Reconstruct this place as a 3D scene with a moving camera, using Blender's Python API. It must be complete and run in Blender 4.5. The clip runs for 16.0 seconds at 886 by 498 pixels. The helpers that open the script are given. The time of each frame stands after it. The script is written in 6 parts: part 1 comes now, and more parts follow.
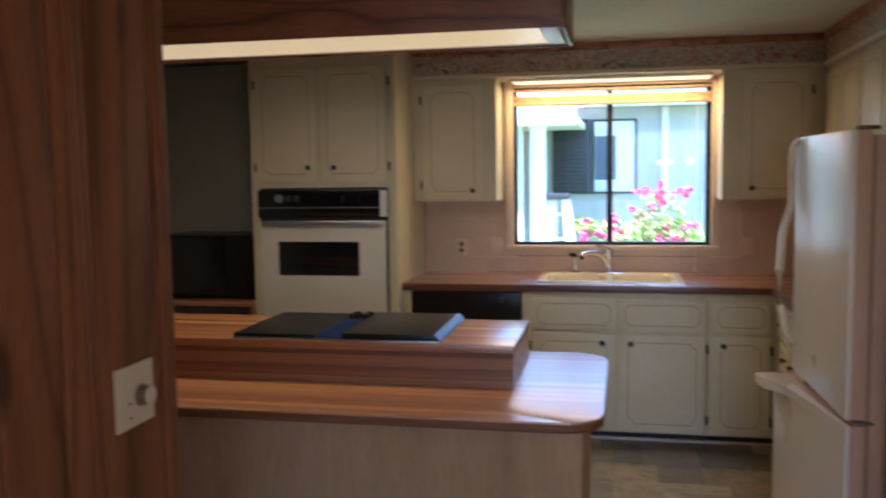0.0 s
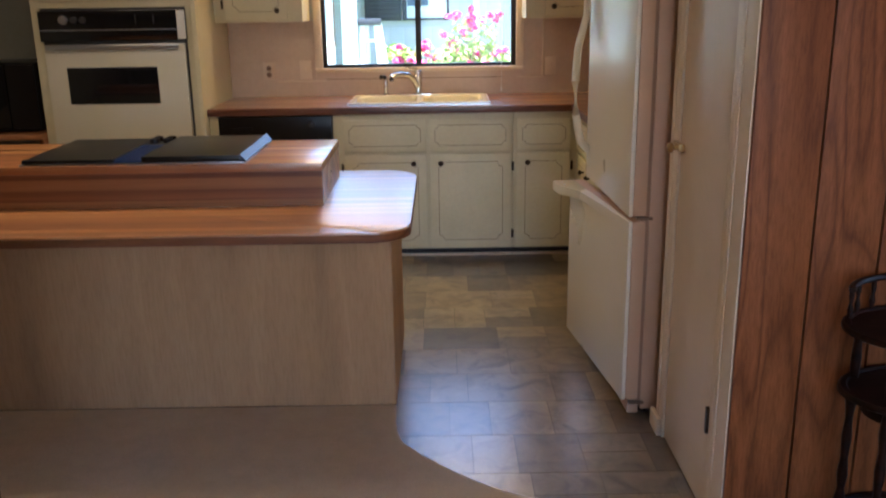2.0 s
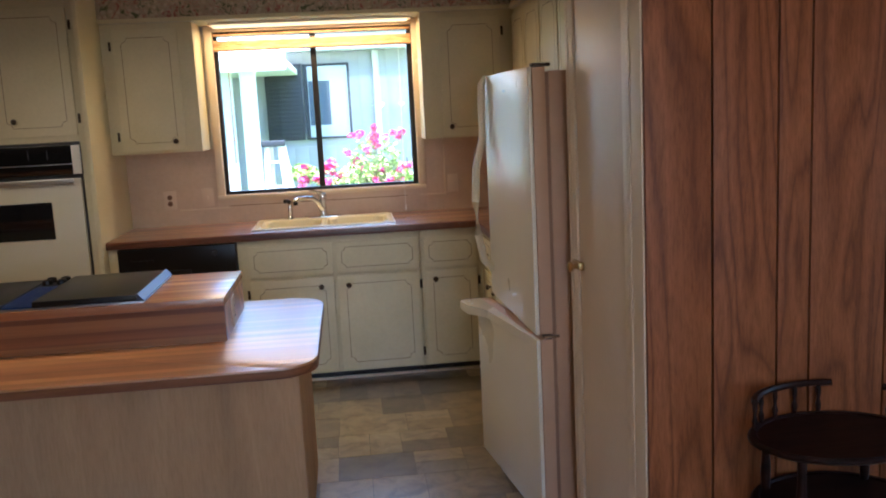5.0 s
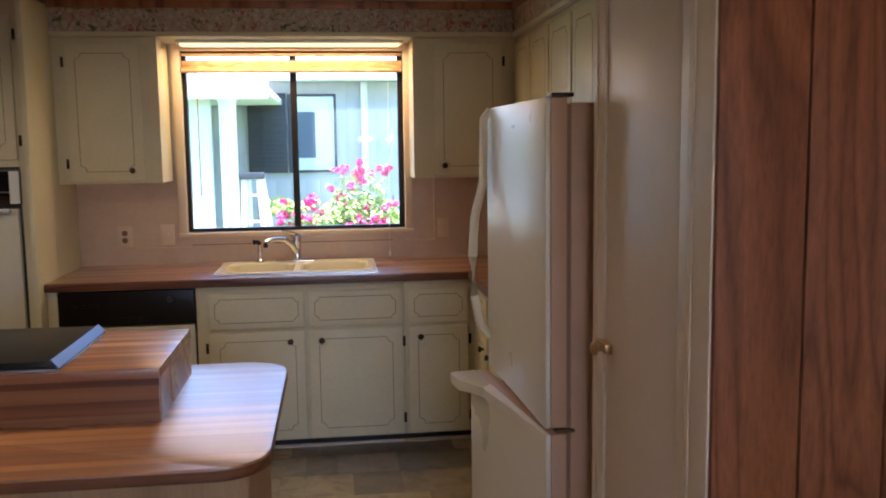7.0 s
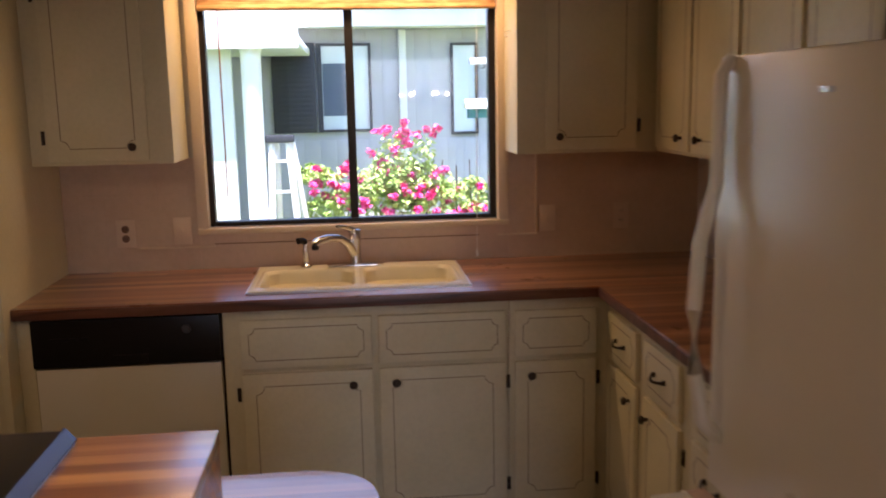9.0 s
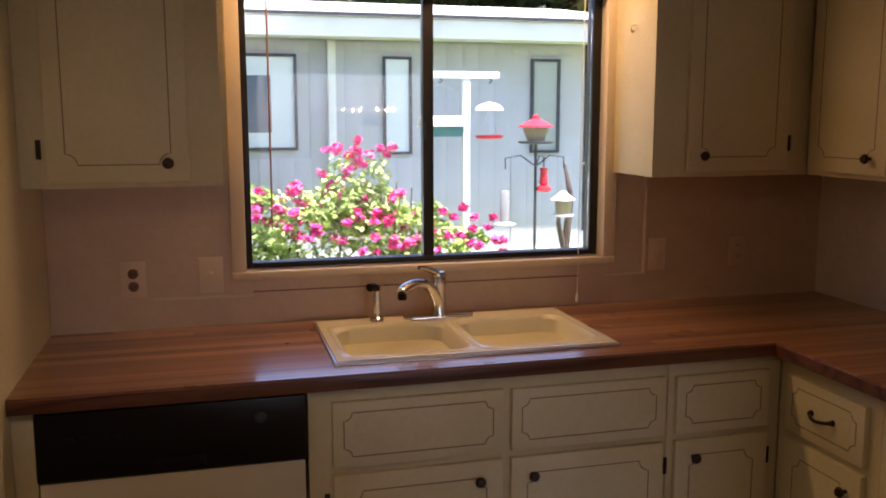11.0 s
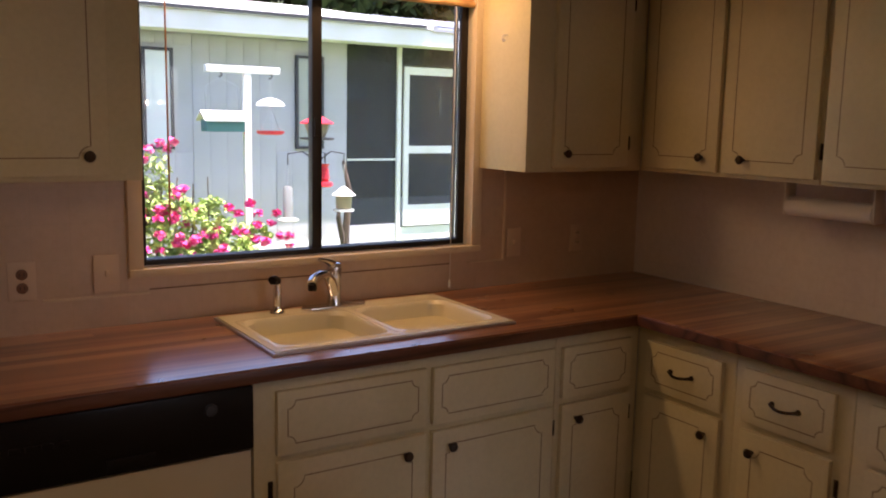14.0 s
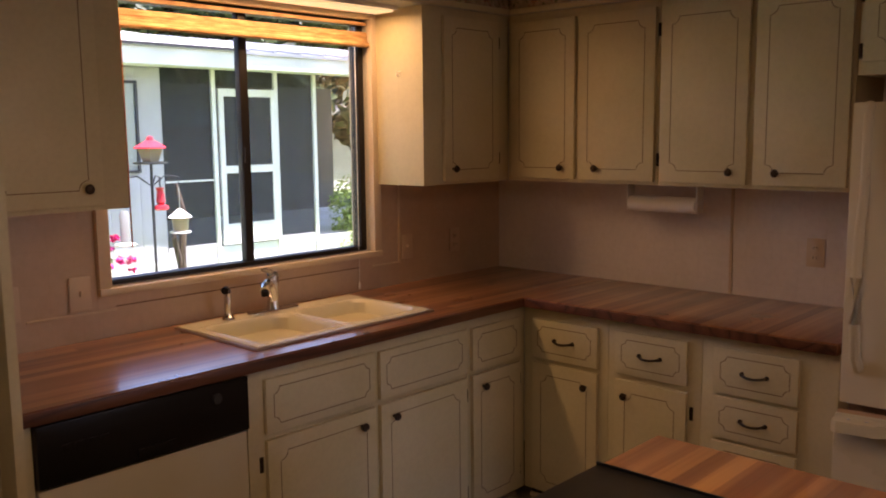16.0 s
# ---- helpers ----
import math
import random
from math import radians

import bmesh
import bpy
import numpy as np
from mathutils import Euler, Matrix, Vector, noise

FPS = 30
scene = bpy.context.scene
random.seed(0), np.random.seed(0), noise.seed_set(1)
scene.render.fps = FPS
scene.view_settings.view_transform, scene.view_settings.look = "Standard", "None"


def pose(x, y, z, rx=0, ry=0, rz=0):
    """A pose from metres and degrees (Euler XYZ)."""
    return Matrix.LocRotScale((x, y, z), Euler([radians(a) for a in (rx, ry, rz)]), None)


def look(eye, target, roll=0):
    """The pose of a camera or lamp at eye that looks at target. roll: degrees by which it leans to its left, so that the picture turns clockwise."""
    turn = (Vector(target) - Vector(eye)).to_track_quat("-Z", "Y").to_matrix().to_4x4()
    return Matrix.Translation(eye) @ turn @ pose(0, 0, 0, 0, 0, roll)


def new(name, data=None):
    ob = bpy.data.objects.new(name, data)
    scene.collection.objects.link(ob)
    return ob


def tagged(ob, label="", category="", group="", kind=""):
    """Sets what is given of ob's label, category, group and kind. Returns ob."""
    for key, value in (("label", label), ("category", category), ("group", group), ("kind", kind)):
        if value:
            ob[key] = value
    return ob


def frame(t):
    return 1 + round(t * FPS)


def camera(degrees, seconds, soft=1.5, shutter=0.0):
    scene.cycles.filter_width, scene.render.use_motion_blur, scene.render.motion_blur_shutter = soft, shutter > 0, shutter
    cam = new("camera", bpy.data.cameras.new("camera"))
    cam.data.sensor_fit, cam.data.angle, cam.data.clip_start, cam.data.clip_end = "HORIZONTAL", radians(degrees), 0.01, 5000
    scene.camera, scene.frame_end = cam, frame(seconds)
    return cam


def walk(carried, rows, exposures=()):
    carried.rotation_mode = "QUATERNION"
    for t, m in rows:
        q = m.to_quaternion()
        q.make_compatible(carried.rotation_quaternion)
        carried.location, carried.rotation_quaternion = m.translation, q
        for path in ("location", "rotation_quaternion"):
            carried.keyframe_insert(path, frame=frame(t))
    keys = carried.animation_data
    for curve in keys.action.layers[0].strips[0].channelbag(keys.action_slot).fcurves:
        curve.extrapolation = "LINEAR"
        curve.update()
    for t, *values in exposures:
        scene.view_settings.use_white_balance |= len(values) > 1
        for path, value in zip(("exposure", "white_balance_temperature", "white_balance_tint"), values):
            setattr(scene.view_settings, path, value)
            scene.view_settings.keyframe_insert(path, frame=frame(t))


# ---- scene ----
cam = camera(53.4, 16.0, soft=1.9, shutter=0.5)
PATH = [
    (0, (0.271, 0.012, 1.574), (-0.131, 1.963, 1.398), -0.8),
    (0.5, (0.317, 0.006, 1.578), (0.13, 1.982, 1.334), -1.6),
    (1, (0.329, -0.006, 1.568), (0.265, 1.964, 1.233), -2.8),
    (1.5, (0.328, -0.009, 1.535), (0.302, 1.94, 1.086), -2.2),
    (2, (0.319, -0.014, 1.502), (0.318, 1.911, 0.956), -0.9),
    (2.5, (0.316, -0.016, 1.482), (0.326, 1.877, 0.837), -0.4),
    (3, (0.316, -0.016, 1.452), (0.361, 1.838, 0.701), -0.6),
    (3.5, (0.316, -0.024, 1.432), (0.416, 1.796, 0.609), -0.6),
    (4, (0.37, 0.004, 1.438), (0.725, 1.815, 0.668), -0.4),
    (4.5, (0.37, 0.007, 1.485), (0.713, 1.91, 0.973), -1.9),
    (5, (0.353, 0.018, 1.561), (0.554, 1.983, 1.247), -2.9),
    (7.5, (0.399, 0.908, 1.556), (0.647, 2.879, 1.324), -0.6),
    (8, (0.356, 1.254, 1.542), (0.581, 3.227, 1.3), -1.2),
    (8.5, (0.314, 1.61, 1.548), (0.46, 3.581, 1.243), 0.5),
    (9, (0.176, 1.94, 1.613), (0.375, 3.901, 1.274), -1.1),
    (9.5, (-0.006, 2.251, 1.57), (0.22, 4.216, 1.27), -0.4),
    (12, (-0.818, 3.014, 1.577), (-0.057, 4.841, 1.289), -0.3),
    (12.5, (-0.926, 3.038, 1.604), (-0.064, 4.824, 1.339), 0.1),
    (13, (-0.995, 3.017, 1.606), (-0.099, 4.787, 1.354), 0.3),
    (13.5, (-1.041, 2.982, 1.593), (-0.072, 4.71, 1.32), 0.7),
    (14, (-1.12, 2.926, 1.572), (-0.042, 4.584, 1.277), 1.2),
    (14.5, (-1.267, 2.831, 1.574), (-0.166, 4.472, 1.26), 2.8),
    (15, (-1.447, 2.848, 1.601), (-0.18, 4.373, 1.336), -0.4),
    (15.5, (-1.658, 2.86, 1.611), (-0.257, 4.262, 1.349), -1.7),
    (16, (-1.847, 2.802, 1.609), (-0.396, 4.153, 1.347), -0.6),
]
walk(cam, [(t, look(eye, target, roll)) for t, eye, target, roll in PATH],
     exposures=[(0, 2.82, 4800, 17), (1.5, 2.8, 5150, 18), (2.5, 3.72, 5150, 12), (3.5, 4.3, 5200, 9), (4.1, 4.25, 5250, 9), (5.0, 3.0, 4950, 14), (7.5, 2.65, 5100, 21), (8.5, 2.2, 5600, 29), (9.5, 2.22, 5800, 31), (12.0, 1.8, 6250, 33), (14.0, 1.83, 6300, 34), (15.0, 2.15, 6350, 35), (16.0, 2.05, 6350, 37)])

# ---- world, sun, large lights ----
SUN_UP, SUN_TURN = 74.0, 165.0
world = bpy.data.worlds.new("sky")
scene.world = world
world.use_nodes = True
wn = world.node_tree.nodes
sky = wn.new("ShaderNodeTexSky")
sky.sky_type = "NISHITA"
sky.sun_disc = False
sky.sun_elevation = radians(SUN_UP)
sky.sun_rotation = radians(SUN_TURN)
world.node_tree.links.new(sky.outputs[0], wn["Background"].inputs[0])
wn["Background"].inputs[1].default_value = 0.15


def lamp(name, kind, m, energy, colour, size=0.1, size_y=None):
    d = bpy.data.lights.new(name, kind)
    d.energy, d.color = energy, colour
    if kind == "AREA":
        d.shape, d.size, d.size_y = "RECTANGLE", size, size_y or size
    elif kind == "SUN":
        d.angle = radians(size)
    else:
        d.shadow_soft_size = size
    ob = new(name, d)
    ob.matrix_world = m
    return ob


a, e = radians(SUN_TURN), radians(SUN_UP)
sun_from = Vector((math.sin(a) * math.cos(e), math.cos(a) * math.cos(e), math.sin(e)))
lamp("sun", "SUN", look(sun_from * 30, (0, 0, 0)), 5.0, (1, 0.95, 0.87), 0.5)
# fill lamps added behind and beside the walk for the unseen house's light
lamp("fill_light_south", "AREA", look((1.2, -2.9, 1.4), (1.2, 0, 1.1)), 0.32, (1.0, 0.87, 0.72), 2.2, 1.8)
lamp("fill_light_east", "AREA", look((5.35, 1.2, 1.4), (2, 1.2, 1.0)), 0.14, (1.0, 0.95, 0.9), 2.2, 1.5)
# warm lamps of the place: island soffit, window valance, chandelier
lamp("island_lamp", "AREA", look((-1.15, 3.45, 2.065), (-1.15, 3.45, 0)), 1.8, (1, 0.7, 0.36), 1.9, 0.4)
lamp("valance_lamp", "AREA", look((0.18, 5.56, 2.105), (0.18, 5.56, 0)), 1.9, (1, 0.62, 0.24), 1.1, 0.1)
lamp("chandelier_lamp", "POINT", look((0.94, 0.4, 1.66), (0.94, 0.4, 0)), 0.25, (1, 0.76, 0.5), 0.2)

# ---- materials ----


def shader(name, base, rough=0.5, metal=0.0, spec=0.5):
    m = bpy.data.materials.new(name)
    m.use_nodes = True
    p = m.node_tree.nodes["Principled BSDF"]
    p.inputs["Base Color"].default_value = (*base, 1)
    p.inputs["Roughness"].default_value = rough
    p.inputs["Metallic"].default_value = metal
    p.inputs["Specular IOR Level"].default_value = spec
    return m


def coords(m, scale=(1, 1, 1), rot=(0, 0, 0)):
    n, l = m.node_tree.nodes, m.node_tree.links
    tc, mp = n.new("ShaderNodeTexCoord"), n.new("ShaderNodeMapping")
    mp.inputs["Scale"].default_value = scale
    mp.inputs["Rotation"].default_value = rot
    l.new(tc.outputs["Object"], mp.inputs[0])
    return mp.outputs[0]


def noise_of(m, vec, scale, detail=4, rough=0.55, distort=0.0):
    t = m.node_tree.nodes.new("ShaderNodeTexNoise")
    t.inputs["Scale"].default_value, t.inputs["Detail"].default_value = scale, detail
    t.inputs["Roughness"].default_value, t.inputs["Distortion"].default_value = rough, distort
    off = m.node_tree.nodes.new("ShaderNodeVectorMath")
    off.operation = "ADD"
    off.inputs[1].default_value = (13.71, 7.37, 21.19)
    m.node_tree.links.new(vec, off.inputs[0])
    m.node_tree.links.new(off.outputs[0], t.inputs["Vector"])
    return t.outputs["Fac"]


def ramp(m, fac, stops):
    r = m.node_tree.nodes.new("ShaderNodeValToRGB")
    el = r.color_ramp.elements
    while len(el) < len(stops):
        el.new(0.5)
    for k, (at, col) in zip(el, stops):
        k.position, k.color = at, (*col, 1)
    m.node_tree.links.new(fac, r.inputs[0])
    return r.outputs[0]


def mix(m, kind, fac, a, b):
    x = m.node_tree.nodes.new("ShaderNodeMix")
    x.data_type, x.blend_type = "RGBA", kind
    for sock, v in ((x.inputs[0], fac), (x.inputs[6], a), (x.inputs[7], b)):
        if isinstance(v, (int, float)):
            sock.default_value = v
        elif isinstance(v, tuple):
            sock.default_value = (*v, 1)
        else:
            m.node_tree.links.new(v, sock)
    return x.outputs[2]


def calc(m, op, a, b=0.0):
    x = m.node_tree.nodes.new("ShaderNodeMath")
    x.operation = op
    for sock, v in zip(x.inputs, (a, b)):
        if isinstance(v, (int, float)):
            sock.default_value = v
        else:
            m.node_tree.links.new(v, sock)
    return x.outputs[0]


def finish(m, colour=None, bump=None, strength=0.2, dist=0.002, rough=None):
    n, l = m.node_tree.nodes, m.node_tree.links
    p = n["Principled BSDF"]
    if colour is not None:
        l.new(colour, p.inputs["Base Color"])
    if rough is not None:
        l.new(rough, p.inputs["Roughness"])
    if bump is not None:
        b = n.new("ShaderNodeBump")
        b.inputs["Strength"].default_value, b.inputs["Distance"].default_value = strength, dist
        l.new(bump, b.inputs["Height"])
        l.new(b.outputs[0], p.inputs["Normal"])
    return m


def spread(m, fac, low, high):
    r = m.node_tree.nodes.new("ShaderNodeMapRange")
    r.inputs[3].default_value, r.inputs[4].default_value = low, high
    m.node_tree.links.new(fac, r.inputs[0])
    return r.outputs[0]


def varnished(m, weight, rough, ior):
    """A clear glossy wear layer."""
    p = m.node_tree.nodes["Principled BSDF"]
    p.inputs["Coat Weight"].default_value, p.inputs["Coat Roughness"].default_value, p.inputs["Coat IOR"].default_value = weight, rough, ior
    return m


def painted(name, base, rough=0.45, worn=0.12, grain=(1, 1, 1), speck=0.3):
    """Brushed paint: slow mottling, fine brush relief, slight grime."""
    m = shader(name, base, rough)
    v = coords(m, grain)
    big, fine = noise_of(m, v, 2.3, 5), noise_of(m, v, 60, 3)
    dark = tuple(c * (1 - worn) * (0.97 if i < 2 else 0.86) for i, c in enumerate(base))
    col = ramp(m, big, [(0.3, dark), (0.7, base)])
    col = mix(m, "MULTIPLY", speck, col, ramp(m, fine, [(0.35, (0.86, 0.85, 0.82)), (0.6, (1, 1, 1))]))
    return finish(m, col, fine, 0.3 * speck, 0.001, spread(m, big, rough - 0.08, rough + 0.12))


def wood(name, dark, mid, light, rough=0.4, along="Z", scale=1.0, per_piece=True, figure=1.0, knots=False, fibre=0.55, sheen=0.5):
    """Long-grained wood with cathedral figure along one axis."""
    m = shader(name, mid, rough, 0.0, sheen)
    s = {"X": (0.12, 1, 1), "Y": (1, 0.12, 1), "Z": (1, 1, 0.12)}[along]
    v = coords(m, tuple(c * scale for c in s))
    if per_piece:
        info = m.node_tree.nodes.new("ShaderNodeObjectInfo")
        add = m.node_tree.nodes.new("ShaderNodeVectorMath")
        add.operation = "ADD"
        sh = m.node_tree.nodes.new("ShaderNodeCombineXYZ")
        k = calc(m, "MULTIPLY", info.outputs["Random"], 37.0)
        for i in range(3):
            m.node_tree.links.new(k, sh.inputs[i])
        m.node_tree.links.new(v, add.inputs[0])
        m.node_tree.links.new(sh.outputs[0], add.inputs[1])
        v = add.outputs[0]
    low = noise_of(m, v, 3.2, 2, 0.4, 0.6)
    rings = calc(m, "FRACT", calc(m, "MULTIPLY", low, 9.0 * figure))
    rings = calc(m, "ABSOLUTE", calc(m, "SUBTRACT", rings, 0.5))
    fib = noise_of(m, v, 95, 5, 0.7, 0.2)
    col = ramp(m, rings, [(0.0, dark), (0.16, mid), (0.5, light)])
    col = mix(m, "MULTIPLY", fibre, col, ramp(m, fib, [(0.35, (0.62, 0.56, 0.5)), (0.58, (1, 1, 1))]))
    if per_piece:
        col = mix(m, "MULTIPLY", 0.5, col, ramp(m, info.outputs["Random"], [(0.0, (0.78, 0.74, 0.7)), (1.0, (1, 1, 1))]))
    if knots:
        vo = m.node_tree.nodes.new("ShaderNodeTexVoronoi")
        vo.inputs["Scale"].default_value = 2.6
        kv = m.node_tree.nodes.new("ShaderNodeMapping")
        kv.inputs["Scale"].default_value = (1, 1.6, 5.0)
        m.node_tree.links.new(v, kv.inputs[0])
        m.node_tree.links.new(kv.outputs[0], vo.inputs["Vector"])
        col = mix(m, "MULTIPLY", 0.85, col, ramp(m, vo.outputs["Distance"], [(0.07, (0.2, 0.16, 0.15)), (0.17, (1, 1, 1))]))
    return finish(m, col, fib, 0.18, 0.001, spread(m, fib, rough + 0.1, rough - 0.06))


def block_laminate(name, rough, tint=(1, 1, 1)):
    """Butcher-block laminate: long strips of varied tone along x, with fine grain."""
    m = shader(name, (0.3, 0.13, 0.06), rough)
    v = coords(m)
    sep = m.node_tree.nodes.new("ShaderNodeSeparateXYZ")
    m.node_tree.links.new(v, sep.inputs[0])
    wob = noise_of(m, coords(m, (1, 1, 1)), 0.8, 2)
    across = calc(m, "ADD", calc(m, "ADD", sep.outputs[1], sep.outputs[2]), calc(m, "MULTIPLY", wob, 0.004))
    strip = calc(m, "FLOOR", calc(m, "DIVIDE", across, 0.042))
    white = m.node_tree.nodes.new("ShaderNodeTexWhiteNoise")
    white.noise_dimensions = "2D"
    cell = m.node_tree.nodes.new("ShaderNodeCombineXYZ")
    m.node_tree.links.new(strip, cell.inputs[0])
    run = calc(m, "FLOOR", calc(m, "ADD", calc(m, "DIVIDE", sep.outputs[0], 40.0), calc(m, "MULTIPLY", strip, 0.003)))
    m.node_tree.links.new(run, cell.inputs[1])
    m.node_tree.links.new(cell.outputs[0], white.inputs[0])
    col = ramp(m, white.outputs[0], [(0.0, (0.13, 0.046, 0.018)), (0.28, (0.22, 0.085, 0.032)), (0.55, (0.36, 0.165, 0.062)), (0.75, (0.5, 0.26, 0.1)), (1.0, (0.66, 0.39, 0.16))])
    soft = noise_of(m, coords(m, (0.1, 6, 6)), 3.0, 3, 0.5, 0.15)
    col = mix(m, "MIX", 0.5, col, ramp(m, soft, [(0.34, (0.13, 0.048, 0.022)), (0.5, (0.32, 0.14, 0.06)), (0.66, (0.58, 0.33, 0.15))]))
    fib = noise_of(m, coords(m, (0.03, 1, 1)), 110, 3, 0.6)
    col = mix(m, "MULTIPLY", 0.35, col, ramp(m, fib, [(0.35, (0.62, 0.55, 0.5)), (0.6, (1, 1, 1))]))
    col = mix(m, "MULTIPLY", 1.0, col, tint)
    wear = noise_of(m, v, 6, 4)
    return finish(m, col, fib, 0.05, 0.0005, spread(m, wear, rough - 0.06, rough + 0.1))


CREAM = painted("cream_cabinet_paint", (0.735, 0.665, 0.465), 0.42)
CREAM_IN = painted("cream_cabinet_frame", (0.695, 0.625, 0.43), 0.45)
GLAZE = shader("antique_glaze", (0.1, 0.06, 0.03), 0.5)
GROOVE = shader("faint_antique_line", (0.25, 0.17, 0.095), 0.5)
SHADOW_GAP = shader("toe_kick_and_shade_black", (0.02, 0.018, 0.018), 0.6)
BRONZE = finish(shader("dark_bronze", (0.05, 0.035, 0.025), 0.38, 0.8))
AGED_BRASS = shader("tarnished_brass", (0.2, 0.13, 0.08), 0.4, 0.9)
BRASS = shader("worn_brass", (0.5, 0.36, 0.16), 0.3, 1.0)
CHROME = shader("chrome", (0.7, 0.7, 0.72), 0.2, 1.0)
EDGE_STEEL = shader("dull_chrome", (0.1, 0.12, 0.17), 0.4, 1.0)
STEEL = shader("brushed_steel", (0.55, 0.57, 0.6), 0.3, 1.0)
COUNTER = varnished(block_laminate("butcher_block_laminate", 0.28, (0.95, 0.84, 0.88)), 0.9, 0.15, 1.7)
COUNTER_EDGE = wood("worktop_edge", (0.06, 0.02, 0.012), (0.13, 0.048, 0.026), (0.17, 0.066, 0.036), 0.3, "X", 1.0, False)
BAR = varnished(block_laminate("butcher_block_bar", 0.4, (1.4, 1.22, 0.9)), 1.0, 0.2, 1.65)
BAR_LOW = varnished(block_laminate("butcher_block_low_bar", 0.4, (1.4, 1.22, 0.9)), 1.0, 0.3, 1.95)
BAR_EDGE = wood("bar_edge", (0.1, 0.035, 0.014), (0.19, 0.07, 0.027), (0.24, 0.092, 0.036), 0.4, "X", 1.0, False, 1.0, False, 0.5, 0.3)
PANEL = wood("dark_oak_panelling", (0.142, 0.042, 0.011), (0.205, 0.063, 0.0165), (0.262, 0.088, 0.025), 0.45, "Z", 1.9, True, 1.1, False, 0.8, 0.25)
STUB = wood("dark_stained_panelling", (0.085, 0.027, 0.008), (0.145, 0.047, 0.013), (0.175, 0.06, 0.017), 0.55, "Z", 1.3, True, 1.0, True, 0.55, 0.12)
SOFFIT_WOOD = wood("soffit_wood", (0.12, 0.035, 0.014), (0.24, 0.08, 0.03), (0.32, 0.12, 0.05), 0.4, "X")
PALE_WOOD = wood("pale_wood_panel", (0.37, 0.225, 0.115), (0.46, 0.275, 0.135), (0.52, 0.32, 0.16), 0.6, "Z", 1.1, False, 0.22, False, 0.3, 0.12)
TRIM_WOOD = wood("trim_wood", (0.18, 0.06, 0.022), (0.34, 0.13, 0.05), (0.42, 0.18, 0.075), 0.4)
MAHOGANY = wood("mahogany", (0.005, 0.002, 0.0015), (0.012, 0.004, 0.0025), (0.019, 0.006, 0.004), 0.42, "X", 1.5, False, 1.0, False, 0.55, 0.13)
WALL_PAINT = painted("wall_paint", (0.64, 0.61, 0.55), 0.7)
CEILING_MAT = painted("ceiling_paint", (0.66, 0.65, 0.62), 0.85)
DOOR_PAINT = painted("door_paint", (0.7, 0.58, 0.47), 0.4, 0.06, speck=0.15)
TRIM_PAINT = painted("trim_paint", (0.74, 0.62, 0.48), 0.42, 0.06, speck=0.15)
# darker grey base carries the dimness of the appliance nook
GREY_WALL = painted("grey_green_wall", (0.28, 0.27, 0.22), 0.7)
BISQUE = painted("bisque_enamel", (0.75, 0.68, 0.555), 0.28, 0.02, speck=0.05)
# bisque for the sides: warm bounce and shade are put into the colour
BISQUE_WARM_SHADE = painted("bisque_warm_shade", (0.56, 0.35, 0.22), 0.45, 0.08, speck=0.15)
OVEN_WHITE = painted("almond_enamel", (0.72, 0.67, 0.56), 0.3, 0.05, speck=0.05)
BLACK_GLASS = shader("black_glass", (0.008, 0.008, 0.01), 0.08)
BLACK_PLASTIC = finish(shader("black_plastic", (0.009, 0.007, 0.007), 0.3, 0.0, 0.25))
# bar laminate again, the front face's shade put into a darker tint
RISER_SHADED = varnished(block_laminate("butcher_block_riser_shaded", 0.4, (0.72, 0.55, 0.45)), 0.8, 0.25, 1.7)
COOK_GLASS = shader("satin_black_cooktop", (0.01, 0.01, 0.011), 0.32)
BLUE_MESH = shader("vent_mesh", (0.06, 0.1, 0.26), 0.3, 0.5)
PLATE = shader("ivory_plastic", (0.66, 0.53, 0.4), 0.4)
AGED_PLATE = painted("yellowed_plastic", (0.42, 0.29, 0.17), 0.45, 0.1, speck=0.1)
GASKET = shader("tan_gasket", (0.3, 0.18, 0.11), 0.6)
GROUT = painted("vinyl_joint", (0.1, 0.078, 0.05), 0.45)
WORN_PLASTIC = shader("brown_receptacle", (0.16, 0.08, 0.045), 0.5)
WHITE_PLASTIC = shader("white_plastic", (0.78, 0.76, 0.72), 0.35)
SINK = painted("cream_sink_enamel", (0.75, 0.71, 0.58), 0.18, 0.06, speck=0.05)
BRONZE_ALU = shader("bronze_aluminium", (0.02, 0.017, 0.015), 0.4, 0.4)
PAPER = shader("paper_towel", (0.86, 0.85, 0.83), 0.9)
OUT_WHITE = painted("exterior_white", (0.8, 0.8, 0.78), 0.6)
SIDING = painted("grey_siding", (0.48, 0.48, 0.515), 0.7)
SCREEN = shader("insect_screen", (0.03, 0.032, 0.033), 0.6)
# the porch's inner shade is put into this dark wall colour
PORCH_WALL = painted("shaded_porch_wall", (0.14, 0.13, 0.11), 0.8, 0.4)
METAL_ROOF = painted("metal_roof", (0.3, 0.32, 0.36), 0.4)
DARK_GREY = shader("dark_metal", (0.05, 0.05, 0.055), 0.5, 0.3)
RED = shader("red_plastic", (0.6, 0.03, 0.04), 0.35)
TEAL = painted("teal_paint", (0.08, 0.24, 0.25), 0.5)
SMOKED = shader("smoky_clear_plastic", (0.25, 0.26, 0.24), 0.2)
AMBER = shader("seed_plastic", (0.3, 0.24, 0.14), 0.3)
TAN = painted("tan_fabric", (0.36, 0.22, 0.07), 0.9, 0.3)
CHEST_WOOD = wood("sideboard_wood", (0.03, 0.012, 0.007), (0.07, 0.026, 0.014), (0.1, 0.04, 0.02), 0.4, "X", 1.0, False)
